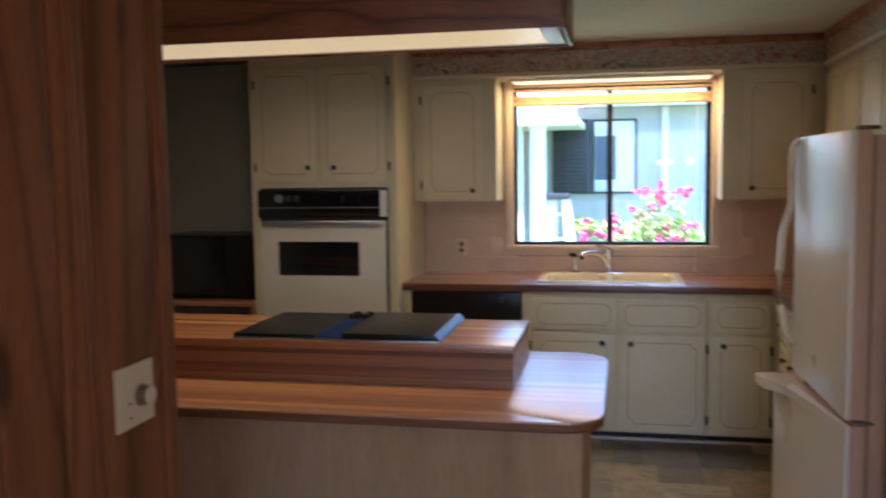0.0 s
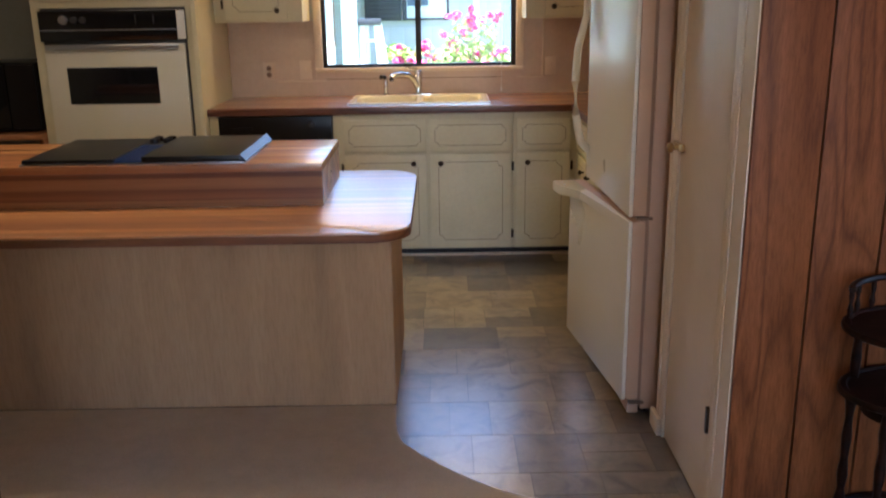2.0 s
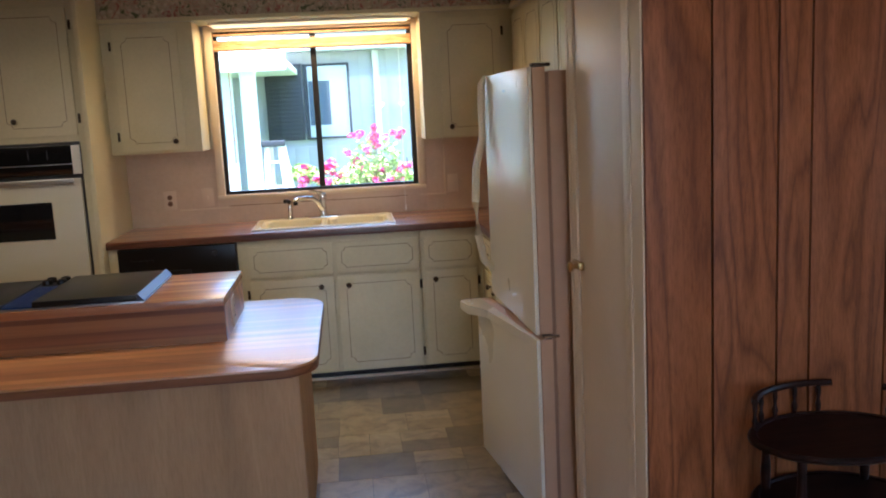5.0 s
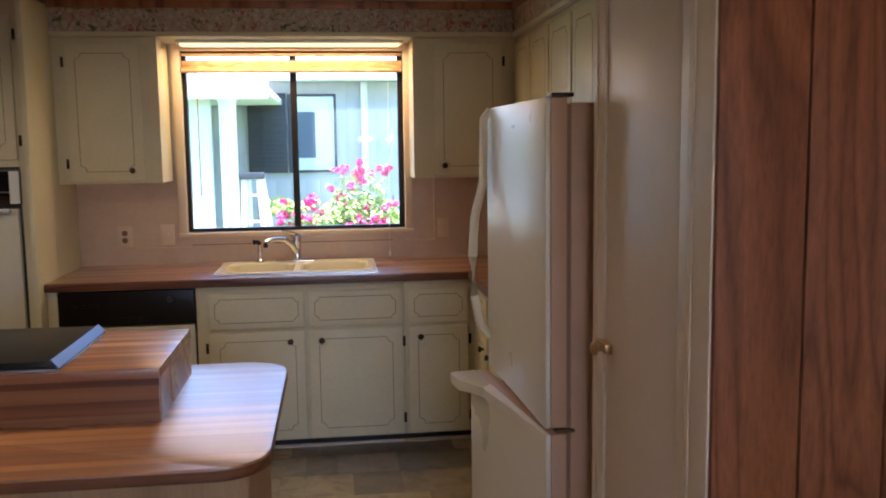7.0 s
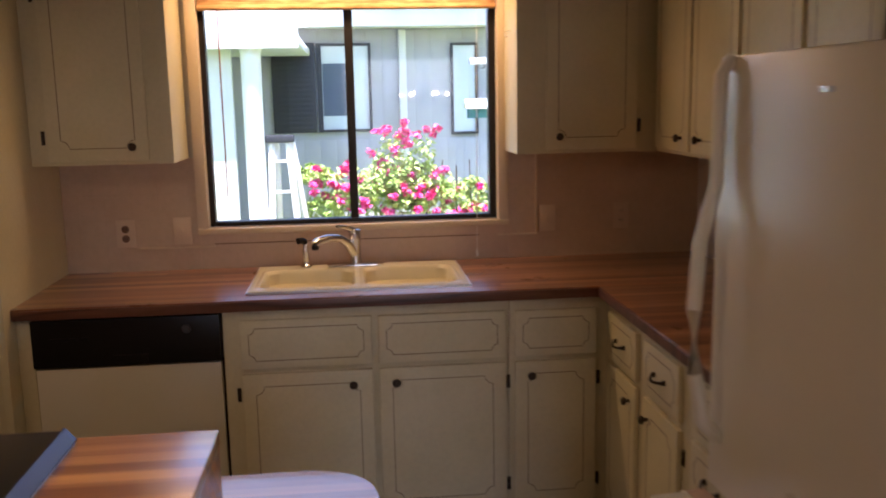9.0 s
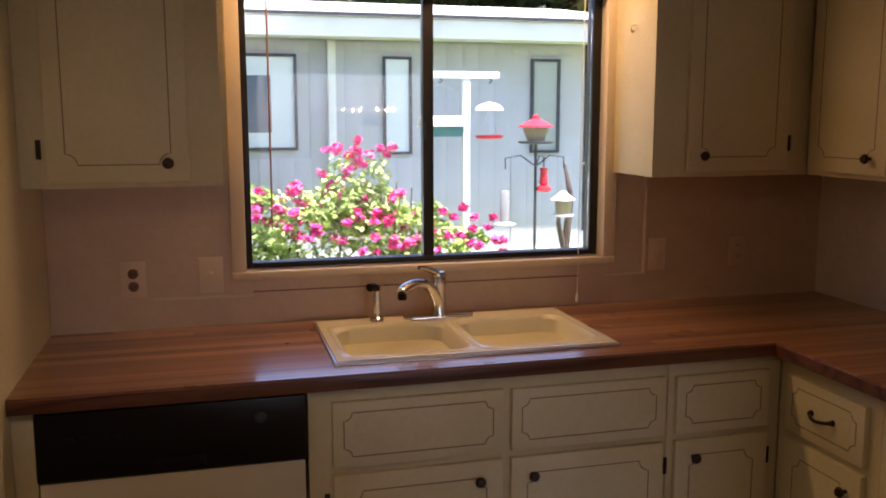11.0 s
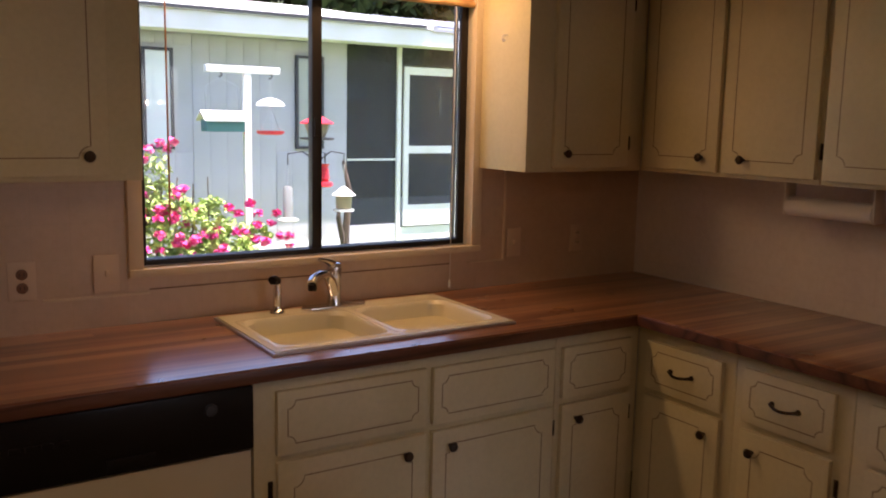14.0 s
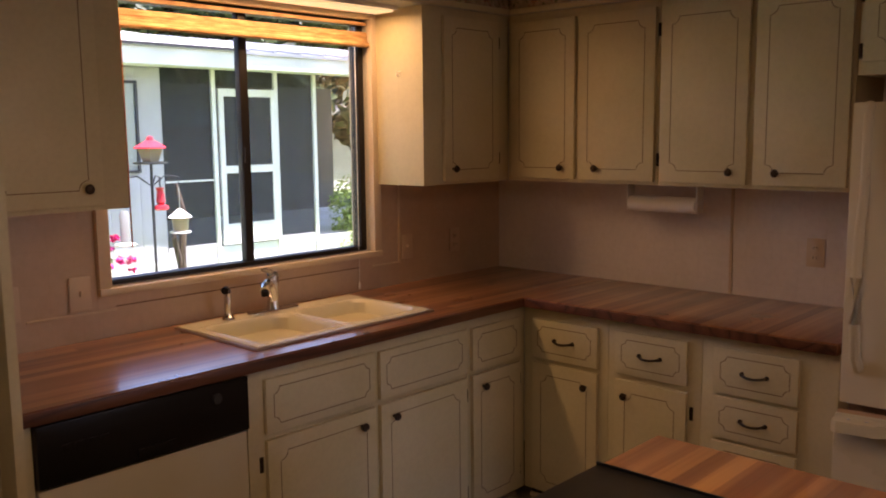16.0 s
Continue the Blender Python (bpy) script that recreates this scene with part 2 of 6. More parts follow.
BARK = wood("bark", (0.05, 0.035, 0.025), (0.11, 0.08, 0.06), (0.17, 0.13, 0.1), 0.9, "Z", 2, False)


def glass_mat():
    m = bpy.data.materials.new("window_glass")
    m.use_nodes = True
    n, l = m.node_tree.nodes, m.node_tree.links
    n.remove(n["Principled BSDF"])
    tr, gl, mx, fr = n.new("ShaderNodeBsdfTransparent"), n.new("ShaderNodeBsdfGlossy"), n.new("ShaderNodeMixShader"), n.new("ShaderNodeFresnel")
    tr.inputs[0].default_value = (0.96, 0.98, 0.97, 1)
    gl.inputs["Roughness"].default_value = 0.01
    fr.inputs[0].default_value = 1.45
    l.new(fr.outputs[0], mx.inputs[0])
    l.new(tr.outputs[0], mx.inputs[1])
    l.new(gl.outputs[0], mx.inputs[2])
    l.new(mx.outputs[0], n["Material Output"].inputs[0])
    return m


GLASS = glass_mat()


def glow(name, colour, strength):
    m = shader(name, colour, 0.4)
    p = m.node_tree.nodes["Principled BSDF"]
    p.inputs["Emission Color"].default_value = (*colour, 1)
    p.inputs["Emission Strength"].default_value = strength
    return m


LAMP_PANEL = glow("lit_diffuser", (1, 0.7, 0.3), 0.09)
VALANCE_PANEL = glow("lit_valance_diffuser", (1, 0.74, 0.33), 0.2)
BULB = glow("candle_bulb", (1, 0.75, 0.48), 36)


def carpet_mat():
    m = shader("beige_carpet", (0.5, 0.4, 0.29), 0.95, 0, 0.1)
    v = coords(m)
    fine, big, mid = noise_of(m, v, 260, 3, 0.7), noise_of(m, v, 1.6, 4), noise_of(m, v, 14, 4)
    col = ramp(m, big, [(0.3, (0.7, 0.54, 0.37)), (0.7, (0.82, 0.65, 0.455))])
    col = mix(m, "MULTIPLY", 0.5, col, ramp(m, fine, [(0.3, (0.66, 0.63, 0.6)), (0.65, (1, 1, 1))]))
    col = mix(m, "MULTIPLY", 0.4, col, ramp(m, mid, [(0.3, (0.84, 0.82, 0.8)), (0.6, (1, 1, 1))]))
    return finish(m, col, fine, 0.9, 0.006)


def vinyl_mat():
    m = shader("slate_vinyl", (0.25, 0.2, 0.14), 0.3)
    v = m.node_tree.nodes.new("ShaderNodeNewGeometry").outputs["Position"]
    info = m.node_tree.nodes.new("ShaderNodeObjectInfo")
    col = ramp(m, info.outputs["Random"], [(0.0, (0.085, 0.066, 0.055)), (0.3, (0.25, 0.19, 0.11)), (0.55, (0.19, 0.15, 0.11)), (0.8, (0.37, 0.29, 0.155)), (1.0, (0.48, 0.39, 0.24))])
    cloud, fine, wide = noise_of(m, v, 9, 5, 0.6, 0.8), noise_of(m, v, 60, 4), noise_of(m, v, 3.1, 4, 0.6, 0.4)
    col = mix(m, "MIX", 0.2, col, ramp(m, wide, [(0.36, (0.13, 0.1, 0.08)), (0.5, (0.27, 0.21, 0.11)), (0.64, (0.36, 0.29, 0.17))]))
    col = mix(m, "MULTIPLY", 0.8, col, ramp(m, cloud, [(0.33, (0.45, 0.42, 0.42)), (0.48, (0.85, 0.82, 0.8)), (0.65, (1.15, 1.12, 1.08))]))
    col = mix(m, "MULTIPLY", 0.25, col, ramp(m, fine, [(0.35, (0.7, 0.7, 0.68)), (0.6, (1, 1, 1))]))
    return varnished(finish(m, col, cloud, 0.06, 0.001, spread(m, cloud, 0.26, 0.4)), 1.0, 0.25, 1.75)


def border_mat():
    m = shader("wallpaper_border", (0.4, 0.33, 0.27), 0.7)
    v = coords(m)
    vo = m.node_tree.nodes.new("ShaderNodeTexVoronoi")
    vo.inputs["Scale"].default_value = 34
    m.node_tree.links.new(v, vo.inputs["Vector"])
    blot = noise_of(m, v, 22, 5, 0.6, 1.5)
    col = ramp(m, blot, [(0.36, (0.12, 0.15, 0.08)), (0.46, (0.55, 0.47, 0.36)), (0.56, (0.52, 0.44, 0.34)), (0.64, (0.42, 0.14, 0.12)), (0.78, (0.2, 0.08, 0.12))])
    col = mix(m, "MULTIPLY", 0.6, col, ramp(m, vo.outputs["Distance"], [(0.1, (1, 1, 1)), (0.6, (0.6, 0.55, 0.5))]))
    return finish(m, col)


def splash_mat(name="tileboard", low=(0.57, 0.43, 0.31), high=(0.67, 0.53, 0.4)):
    m = shader(name, high, 0.35)
    v = coords(m)
    big, fine = noise_of(m, v, 3, 4), noise_of(m, v, 45, 4)
    col = ramp(m, big, [(0.3, low), (0.7, high)])
    col = mix(m, "MULTIPLY", 0.3, col, ramp(m, fine, [(0.35, (0.84, 0.82, 0.8)), (0.6, (1, 1, 1))]))
    sep = m.node_tree.nodes.new("ShaderNodeSeparateXYZ")
    m.node_tree.links.new(v, sep.inputs[0])
    along = calc(m, "ADD", sep.outputs[0], sep.outputs[1])
    lines = None
    for axis in (along, sep.outputs[2]):
        f = calc(m, "ABSOLUTE", calc(m, "SUBTRACT", calc(m, "FRACT", calc(m, "DIVIDE", axis, 0.108)), 0.5))
        g = calc(m, "GREATER_THAN", f, 0.486)
        lines = g if lines is None else calc(m, "MAXIMUM", lines, g)
    col = mix(m, "MULTIPLY", calc(m, "MULTIPLY", lines, 0.08), col, (0.55, 0.5, 0.46))
    return finish(m, col, lines, -0.15, 0.001)


def bamboo_mat():
    m = shader("bamboo_shade", (0.5, 0.3, 0.13), 0.55)
    v = coords(m, (0.15, 1, 1))
    n1 = noise_of(m, v, 90, 4)
    return finish(m, ramp(m, n1, [(0.3, (0.3, 0.15, 0.05)), (0.55, (0.55, 0.33, 0.14)), (0.75, (0.7, 0.48, 0.25))]), n1, 0.3, 0.002)


def sofa_mat():
    m = shader("leaf_print_fabric", (0.6, 0.54, 0.44), 0.9, 0, 0.2)
    v = coords(m, (1, 1, 1), (0.3, 0.5, 0.2))
    leaf = noise_of(m, coords(m, (3, 3, 1), (0.4, 0.6, 0.2)), 7, 3, 0.5, 2.0)
    leaf2 = noise_of(m, coords(m, (1, 3, 3), (0.2, -0.6, 0.5)), 8, 3, 0.5, 2.0)
    col = ramp(m, leaf, [(0.35, (0.13, 0.115, 0.075)), (0.42, (0.31, 0.25, 0.165)), (0.7, (0.36, 0.29, 0.195))])
    col = mix(m, "MULTIPLY", 0.8, col, ramp(m, leaf2, [(0.33, (0.5, 0.32, 0.28)), (0.37, (1, 1, 1))]))
    return finish(m, col, noise_of(m, v, 300, 2), 0.3, 0.002)


def ground_mat():
    m = shader("lawn_ground", (0.1, 0.16, 0.05), 0.95)
    v = coords(m)
    n1, n2 = noise_of(m, v, 0.5, 5), noise_of(m, v, 30, 5)
    col = ramp(m, n1, [(0.35, (0.11, 0.19, 0.05)), (0.54, (0.2, 0.28, 0.09)), (0.7, (0.33, 0.31, 0.22))])
    return finish(m, mix(m, "MULTIPLY", 0.6, col, ramp(m, n2, [(0.3, (0.5, 0.5, 0.45)), (0.65, (1, 1, 1))])), n2, 0.8, 0.02)


def leafy(name, dark, light):
    m = shader(name, light, 0.5)
    geo = m.node_tree.nodes.new("ShaderNodeNewGeometry")
    col = ramp(m, geo.outputs["Random Per Island"], [(0.0, dark), (1.0, light)])
    p = m.node_tree.nodes["Principled BSDF"]
    p.inputs["Transmission Weight"].default_value = 0.0
    return finish(m, col)


CARPET, VINYL, BORDER, SPLASH, BAMBOO, SOFA, GROUND = carpet_mat(), vinyl_mat(), border_mat(), splash_mat(), bamboo_mat(), sofa_mat(), ground_mat()
# same tileboard, paler: window light on the east wall put into the base
LIT_SPLASH = splash_mat("window_lit_tileboard", (0.72, 0.66, 0.62), (0.8, 0.74, 0.7))
LEAF = leafy("bush_leaves", (0.18, 0.3, 0.05), (0.52, 0.62, 0.18))
FLOWER = leafy("magenta_bracts", (0.55, 0.02, 0.14), (0.9, 0.1, 0.36))
TREE_LEAF = leafy("tree_leaves", (0.015, 0.03, 0.01), (0.07, 0.1, 0.03))

# ---- building helpers ----
BASE = {}


def box(bm, x0, x1, y0, y1, z0, z1, bevel=0.0):
    m = Matrix.LocRotScale(((x0 + x1) / 2, (y0 + y1) / 2, (z0 + z1) / 2), None, (abs(x1 - x0), abs(y1 - y0), abs(z1 - z0)))
    got = bmesh.ops.create_cube(bm, size=1, matrix=m)
    if bevel:
        edges = list({e for v in got["verts"] for e in v.link_edges})
        bmesh.ops.bevel(bm, geom=edges, offset=bevel, segments=2, affect="EDGES", profile=0.6)
    return bm


def boxed(*args, bevel=0.0):
    return box(bmesh.new(), *args, bevel=bevel)


def rod(bm, p, q, r0, r1=None, seg=12):
    p, q = Vector(p), Vector(q)
    d = q - p
    m = Matrix.Translation((p + q) / 2) @ d.to_track_quat("Z", "Y").to_matrix().to_4x4()
    bmesh.ops.create_cone(bm, cap_ends=True, segments=seg, radius1=r0, radius2=r0 if r1 is None else r1, depth=d.length, matrix=m)
    return bm


def lathe(bm, centre, profile, seg=20, axis="Z"):
    """Turns a profile of (radius, height) round an axis through centre."""
    c = Vector(centre)
    turn = {"Z": Matrix(), "Y": Matrix.Rotation(radians(90), 4, "X"), "X": Matrix.Rotation(radians(-90), 4, "Y")}[axis]
    rings = []
    for r, h in profile:
        rings.append([bm.verts.new(c + turn @ Vector((max(r, 1e-4) * math.cos(6.28318 * k / seg), max(r, 1e-4) * math.sin(6.28318 * k / seg), h))) for k in range(seg)])
    for a, b in zip(rings, rings[1:]):
        for k in range(seg):
            bm.faces.new((a[k], a[(k + 1) % seg], b[(k + 1) % seg], b[k]))
    bm.faces.new(list(reversed(rings[0])))
    bm.faces.new(rings[-1])
    return bm


def tube(bm, points, r, seg=10):
    pts = [Vector(p) for p in points]
    rings = []
    for i, p in enumerate(pts):
        d = (pts[min(i + 1, len(pts) - 1)] - pts[max(i - 1, 0)]).normalized()
        q = d.to_track_quat("Z", "Y")
        rr = r[i] if isinstance(r, (list, tuple)) else r
        rings.append([bm.verts.new(p + q @ Vector((rr * math.cos(6.28318 * k / seg), rr * math.sin(6.28318 * k / seg), 0))) for k in range(seg)])
    for a, b in zip(rings, rings[1:]):
        for k in range(seg):
            bm.faces.new((a[k], a[(k + 1) % seg], b[(k + 1) % seg], b[k]))
    bm.faces.new(list(reversed(rings[0])))
    bm.faces.new(rings[-1])
    return bm


def prism(bm, outline, z0, z1, bevel=0.0):
    """An outline (counter-clockwise) extruded from z0 to z1, its top edge eased."""
    low, top = [bm.verts.new((x, y, z0)) for x, y in outline], [bm.verts.new((x, y, z1)) for x, y in outline]
    n = len(outline)
    bm.faces.new(list(reversed(low)))
    cap = bm.faces.new(top)
    for k in range(n):
        bm.faces.new((low[k], low[(k + 1) % n], top[(k + 1) % n], top[k]))
    if bevel:
        bmesh.ops.bevel(bm, geom=list(cap.edges), offset=bevel, segments=2, affect="EDGES", profile=0.6)
    return bm


def cells(xs, ys, hole, z0, z1, bevel=0.0):
    """A slab of cells between cuts, without those that hole(i, j) names."""
    bm = bmesh.new()
    verts = {}

    def v(i, j, k):
        if (i, j, k) not in verts:
            verts[i, j, k] = bm.verts.new((xs[i], ys[j], (z0, z1)[k]))
        return verts[i, j, k]

    full = {(i, j) for i in range(len(xs) - 1) for j in range(len(ys) - 1) if not hole(i, j)}
    for i, j in full:
        bm.faces.new((v(i, j, 1), v(i + 1, j, 1), v(i + 1, j + 1, 1), v(i, j + 1, 1)))
        bm.faces.new((v(i, j, 0), v(i, j + 1, 0), v(i + 1, j + 1, 0), v(i + 1, j, 0)))
        for (di, dj), (p, q) in (((-1, 0), ((0, 1), (0, 0))), ((1, 0), ((1, 0), (1, 1))), ((0, -1), ((0, 0), (1, 0))), ((0, 1), ((1, 1), (0, 1)))):
            if (i + di, j + dj) not in full:
                a, b = (i + p[0], j + p[1]), (i + q[0], j + q[1])
                bm.faces.new((v(*a, 0), v(*b, 0), v(*b, 1), v(*a, 1)))
    if bevel:
        sharp = [e for e in bm.edges if len(e.link_faces) == 2 and e.calc_face_angle() > 1.0 and all(abs(w.co.z - z1) < 1e-6 for w in e.verts)]
        bmesh.ops.bevel(bm, geom=sharp, offset=bevel, segments=3, affect="EDGES", profile=0.5)
    return bm


def smooth(bm):
    for f in bm.faces:
        f.smooth = True
    for e in bm.edges:
        if len(e.link_faces) == 2 and e.calc_face_angle() > 0.6:
            e.smooth = False
    return bm


def mesh_of(name, bm, material, turn=None, origin=None):
    if turn is not None:
        bm.transform(turn)
    if origin is not None:
        bmesh.ops.translate(bm, verts=bm.verts, vec=-origin)
    bmesh.ops.recalc_face_normals(bm, faces=bm.faces)
    smooth(bm)
    me = bpy.data.meshes.new(name)
    bm.to_mesh(me)
    bm.free()
    me.materials.append(material)
    return me


def garden_lie(at):
    """The garden between the houses lies a little higher the further off it is."""
    return Vector((-0.018, 0, 0.0186)) * (at[1] - 2.9) if 9 < at[1] < 18 else Vector()


def thing(name, at, label, category, group="", kind=""):
    ob = new(name)
    ob.location = Vector(at) + garden_lie(at)
    ob.empty_display_size = 0.05
    BASE[ob] = Vector(at)
    return tagged(ob, label, category, group, kind)


def part(name, bm, material, parent, label="", turn=None):
    """One mesh, drawn in the world's metres, under a thing or a part."""
    ob = new(name, mesh_of(name, bm, material, turn, BASE[parent]))
    ob.parent = parent
    BASE[ob] = BASE[parent]
    return tagged(ob, label)


def solid(name, bm, material, label="", category="", kind="", group=""):
    """A thing that is one mesh."""
    c = sum((v.co for v in bm.verts), Vector()) / len(bm.verts)
    c.z = min(v.co.z for v in bm.verts)
    ob = new(name, mesh_of(name, bm, material, None, c))
    ob.location = c + garden_lie(c)
    BASE[ob] = c
    return tagged(ob, label, category, group, kind)


def piece(name, me, parent, at, turn=None):
    """A repeated piece that shares its mesh."""
    ob = new(name, me)
    ob.parent = parent
    ob.location = Vector(at) - BASE[parent]
    if turn:
        ob.rotation_euler = turn
    return ob


def arc(cx, cy, r, a0, a1, n=8):
    return [(cx + r * math.cos(radians(a0 + (a1 - a0) * k / n)), cy + r * math.sin(radians(a0 + (a1 - a0) * k / n))) for k in range(n + 1)]


# ---- structure: shell of the house ----
CEIL = 2.32
NORTH, EAST_K, STUB_X = 5.71, 1.70, -0.65


def structure(name, bm, material, label):
    return solid(name, bm, material, label, "", "structure")


structure("floor", boxed(-3.5, 5.6, -3.1, 5.83, -0.12, 0.0), SHADOW_GAP, "dark sub-floor under carpet and vinyl")
structure("ceiling", boxed(-3.5, 5.6, -3.1, 5.83, CEIL, CEIL + 0.1), CEILING_MAT, "off-white painted ceiling")
# north wall with the window opening
WX0, WX1, WZ0, WZ1 = -0.43, 0.80, 1.088, 2.095
bm = bmesh.new()
for a, b, c, d in ((-3.5, WX0, 0, CEIL), (WX1, 5.6, 0, CEIL), (WX0, WX1, 0, WZ0), (WX0, WX1, WZ1, CEIL)):
    box(bm, a, b, NORTH, 5.83, c, d)
structure("wall_north", bm, WALL_PAINT, "painted kitchen wall round the window")
structure("wall_west", boxed(-3.5, -3.4, -3.0, NORTH, 0, CEIL), WALL_PAINT, "plain painted wall")
bm = bmesh.new()
for a, b, c, d in ((-3.5, 0.1, 0, CEIL), (2.3, 5.6, 0, CEIL), (0.1, 2.3, 0, 0.4), (0.1, 2.3, 2.15, CEIL)):
    box(bm, a, b, -3.1, -3.0, c, d)
structure("wall_south", bm, WALL_PAINT, "plain painted wall out of view with an added wide opening")
bm = bmesh.new()
for a, b, c, d in ((-3.0, 0.1, 0, CEIL), (2.3, NORTH, 0, CEIL), (0.1, 2.3, 0, 0.6), (0.1, 2.3, 2.15, CEIL)):
    box(bm, 5.5, 5.6, a, b, c, d)
structure("wall_east", bm, WALL_PAINT, "plain painted wall out of view with an added opening")
structure("wall_kitchen_east", boxed(EAST_K, 1.80, 2.921, NORTH, 0, CEIL), LIT_SPLASH, "tileboard kitchen wall, window light in its paler colour")
# closet block between kitchen and living room: wall with the door opening, wood-panelled dining face
bm = bmesh.new()
box(bm, 1.10, 1.20, 2.1452, 2.29, 0, CEIL)
box(bm, 1.10, 1.20, 2.795, 2.92, 0, CEIL)
box(bm, 1.10, 1.20, 2.29, 2.795, 2.06, CEIL)
structure("wall_closet_west", bm, TRIM_PAINT, "cream painted closet wall beside the refrigerator")
structure("wall_closet_north", boxed(1.20, EAST_K, 2.84, 2.92, 0, CEIL), TRIM_PAINT, "cream painted closet side wall")
structure("wall_closet_east", boxed(1.79, 1.875, 2.145, 2.92, 0, CEIL), WALL_PAINT, "painted wall towards the living room")
structure("wall_closet_back", boxed(EAST_K, 1.79, 2.84, 2.92, 0, CEIL), WALL_PAINT, "painted wall end")
panel_wall = structure("wall_panelled", boxed(1.2, 1.79, 2.145, 2.21, 0, CEIL), GLAZE, "oak-look vertical board panelling")
stub_wall = structure("wall_stub", boxed(STUB_X - 0.09, STUB_X - 0.012, -3.0, 1.65, 0, CEIL), GLAZE, "dark stained vertical board panelling")
# corner boards
structure("trim", boxed(1.865, 1.893, 2.12, 2.17, 0, CEIL, bevel=0.006), TRIM_WOOD, "oak corner board of the panelled wall")
structure("trim", boxed(STUB_X - 0.1, STUB_X + 0.006, 1.624, 1.676, 0, CEIL, bevel=0.006), STUB, "dark wood corner board")
# door casing of the closet
for y0, y1, z0, z1 in ((2.1445, 2.298, 0, 2.1), (2.79, 2.885, 0, 2.1), (2.298, 2.79, 2.05, 2.1)):
    structure("trim", boxed(1.076, 1.1, y0, y1, z0, z1, bevel=0.005), TRIM_PAINT, "cream painted door casing")
for y0, y1, x0 in ((2.226, 2.246, 1.0725), (2.842, 2.86, 1.0725)):
    structure("trim", boxed(x0, 1.0755, y0, y1, 0.012, 2.1, bevel=0.003), TRIM_PAINT, "cream casing bead")
structure("baseboard", boxed(1.06, 1.0755, 2.8, 2.905, 0.004, 0.07, bevel=0.004), TRIM_PAINT, "short cream baseboard block beside the closet door")
# soffit over the wall cabinets with its paper border and crown moulding
bm = bmesh.new()
box(bm, -1.02, EAST_K, 5.385, NORTH, 2.135, CEIL)
box(bm, 1.385, EAST_K, 2.98, 5.385, 2.135, CEIL)
structure("soffit", bm, WALL_PAINT, "painted soffit above the cabinets")
bm = bmesh.new()
box(bm, -1.02, 1.381, 5.381, 5.385, 2.158, 2.282)
box(bm, 1.381, 1.385, 2.98, 5.381, 2.158, 2.282)
structure("border", bm, BORDER, "faded floral wallpaper border")
for z0, z1, d in ((2.278, 2.319, 0.022), (2.136, 2.16, 0.012)):
    bm = bmesh.new()
    box(bm, -1.02, 1.385 - d, 5.381 - d, 5.381, z0, z1, 0.004)
    box(bm, 1.381 - d, 1.381, 2.98, 5.381 - d, z0, z1, 0.004)
    structure("trim", bm, TRIM_WOOD if z0 > 2.2 else CREAM_IN, "moulding along the soffit")
# tileboard splash and its seams and strips
for a, b, c, d in ((-1.02, -0.475, 0.914, 1.384), (0.845, EAST_K, 0.914, 1.384), (-0.4745, 0.8445, 0.914, 1.062)):
    structure("backsplash", boxed(a, b, NORTH - 0.006, NORTH, c, d), SPLASH, "pinkish pale tileboard splash")
for x0, x1, z0, z1 in ((-0.72, -0.41, 1.006, 1.014), (0.8, 0.975, 1.014, 1.022), (0.965, 0.975, 1.022, 1.39)):
    structure("trim", boxed(x0, x1, NORTH - 0.014, NORTH - 0.006, z0, z1, bevel=0.002), TRIM_PAINT, "thin cream seam strip")
structure("trim", boxed(-0.41, 0.72, NORTH - 0.0085, NORTH - 0.006, 1.018, 1.0215), WORN_PLASTIC, "thin dark seam under the window sill")
structure("trim", boxed(EAST_K - 0.006, EAST_K, 4.425, 4.437, 0.915, 1.39, bevel=0.002), SPLASH, "tileboard seam strip")
# window casing boards and reveal
for x0, x1, z0, z1, d in ((WX0 - 0.045, WX0, 1.0885, 2.134, 0.03), (WX1, WX1 + 0.045, 1.0885, 2.134, 0.03), (WX0, WX1, WZ1, 2.134, 0.03), (WX0 - 0.045, WX1 + 0.045, 1.063, 1.088, 0.034)):
    structure("trim", boxed(x0, x1, NORTH - d, NORTH + 0.05, z0, z1, bevel=0.004), TRIM_PAINT, "cream window casing board")


def sliding_window():
    w = thing("window_1", (0.185, 5.76, WZ0), "dark bronze aluminium sliding window over the sink", "window", kind="structure")
    for x0, x1, z0, z1 in ((WX0, WX0 + 0.022, WZ0, WZ1), (WX1 - 0.03, WX1, WZ0, WZ1), (WX0 + 0.022, WX1 - 0.03, WZ0, WZ0 + 0.02), (WX0 + 0.022, WX1 - 0.03, WZ1 - 0.022, WZ1)):
        part("window_frame", boxed(x0, x1, 5.735, 5.79, z0, z1, bevel=0.002), BRONZE_ALU, w)
    part("mullion", boxed(0.163, 0.199, 5.74, 5.775, WZ0 + 0.02, WZ1 - 0.022, bevel=0.002), BRONZE_ALU, w)
    part("sash_latch", boxed(0.168, 0.178, 5.73, 5.742, 1.5, 1.56, bevel=0.002), BRONZE_ALU, w)
    for x0, x1, y in ((WX0 + 0.022, 0.163, 5.765), (0.199, WX1 - 0.03, 5.752)):
        g = part("pane", boxed(x0, x1, y, y + 0.004, WZ0 + 0.02, WZ1 - 0.022), GLASS, w)
        g.visible_shadow = False
    part("window_sill", boxed(WX0, WX1, NORTH + 0.051, 5.735, WZ0 - 0.02, WZ0 + 0.004, bevel=0.002), WHITE_PLASTIC, w, "pale sill strip")


sliding_window()

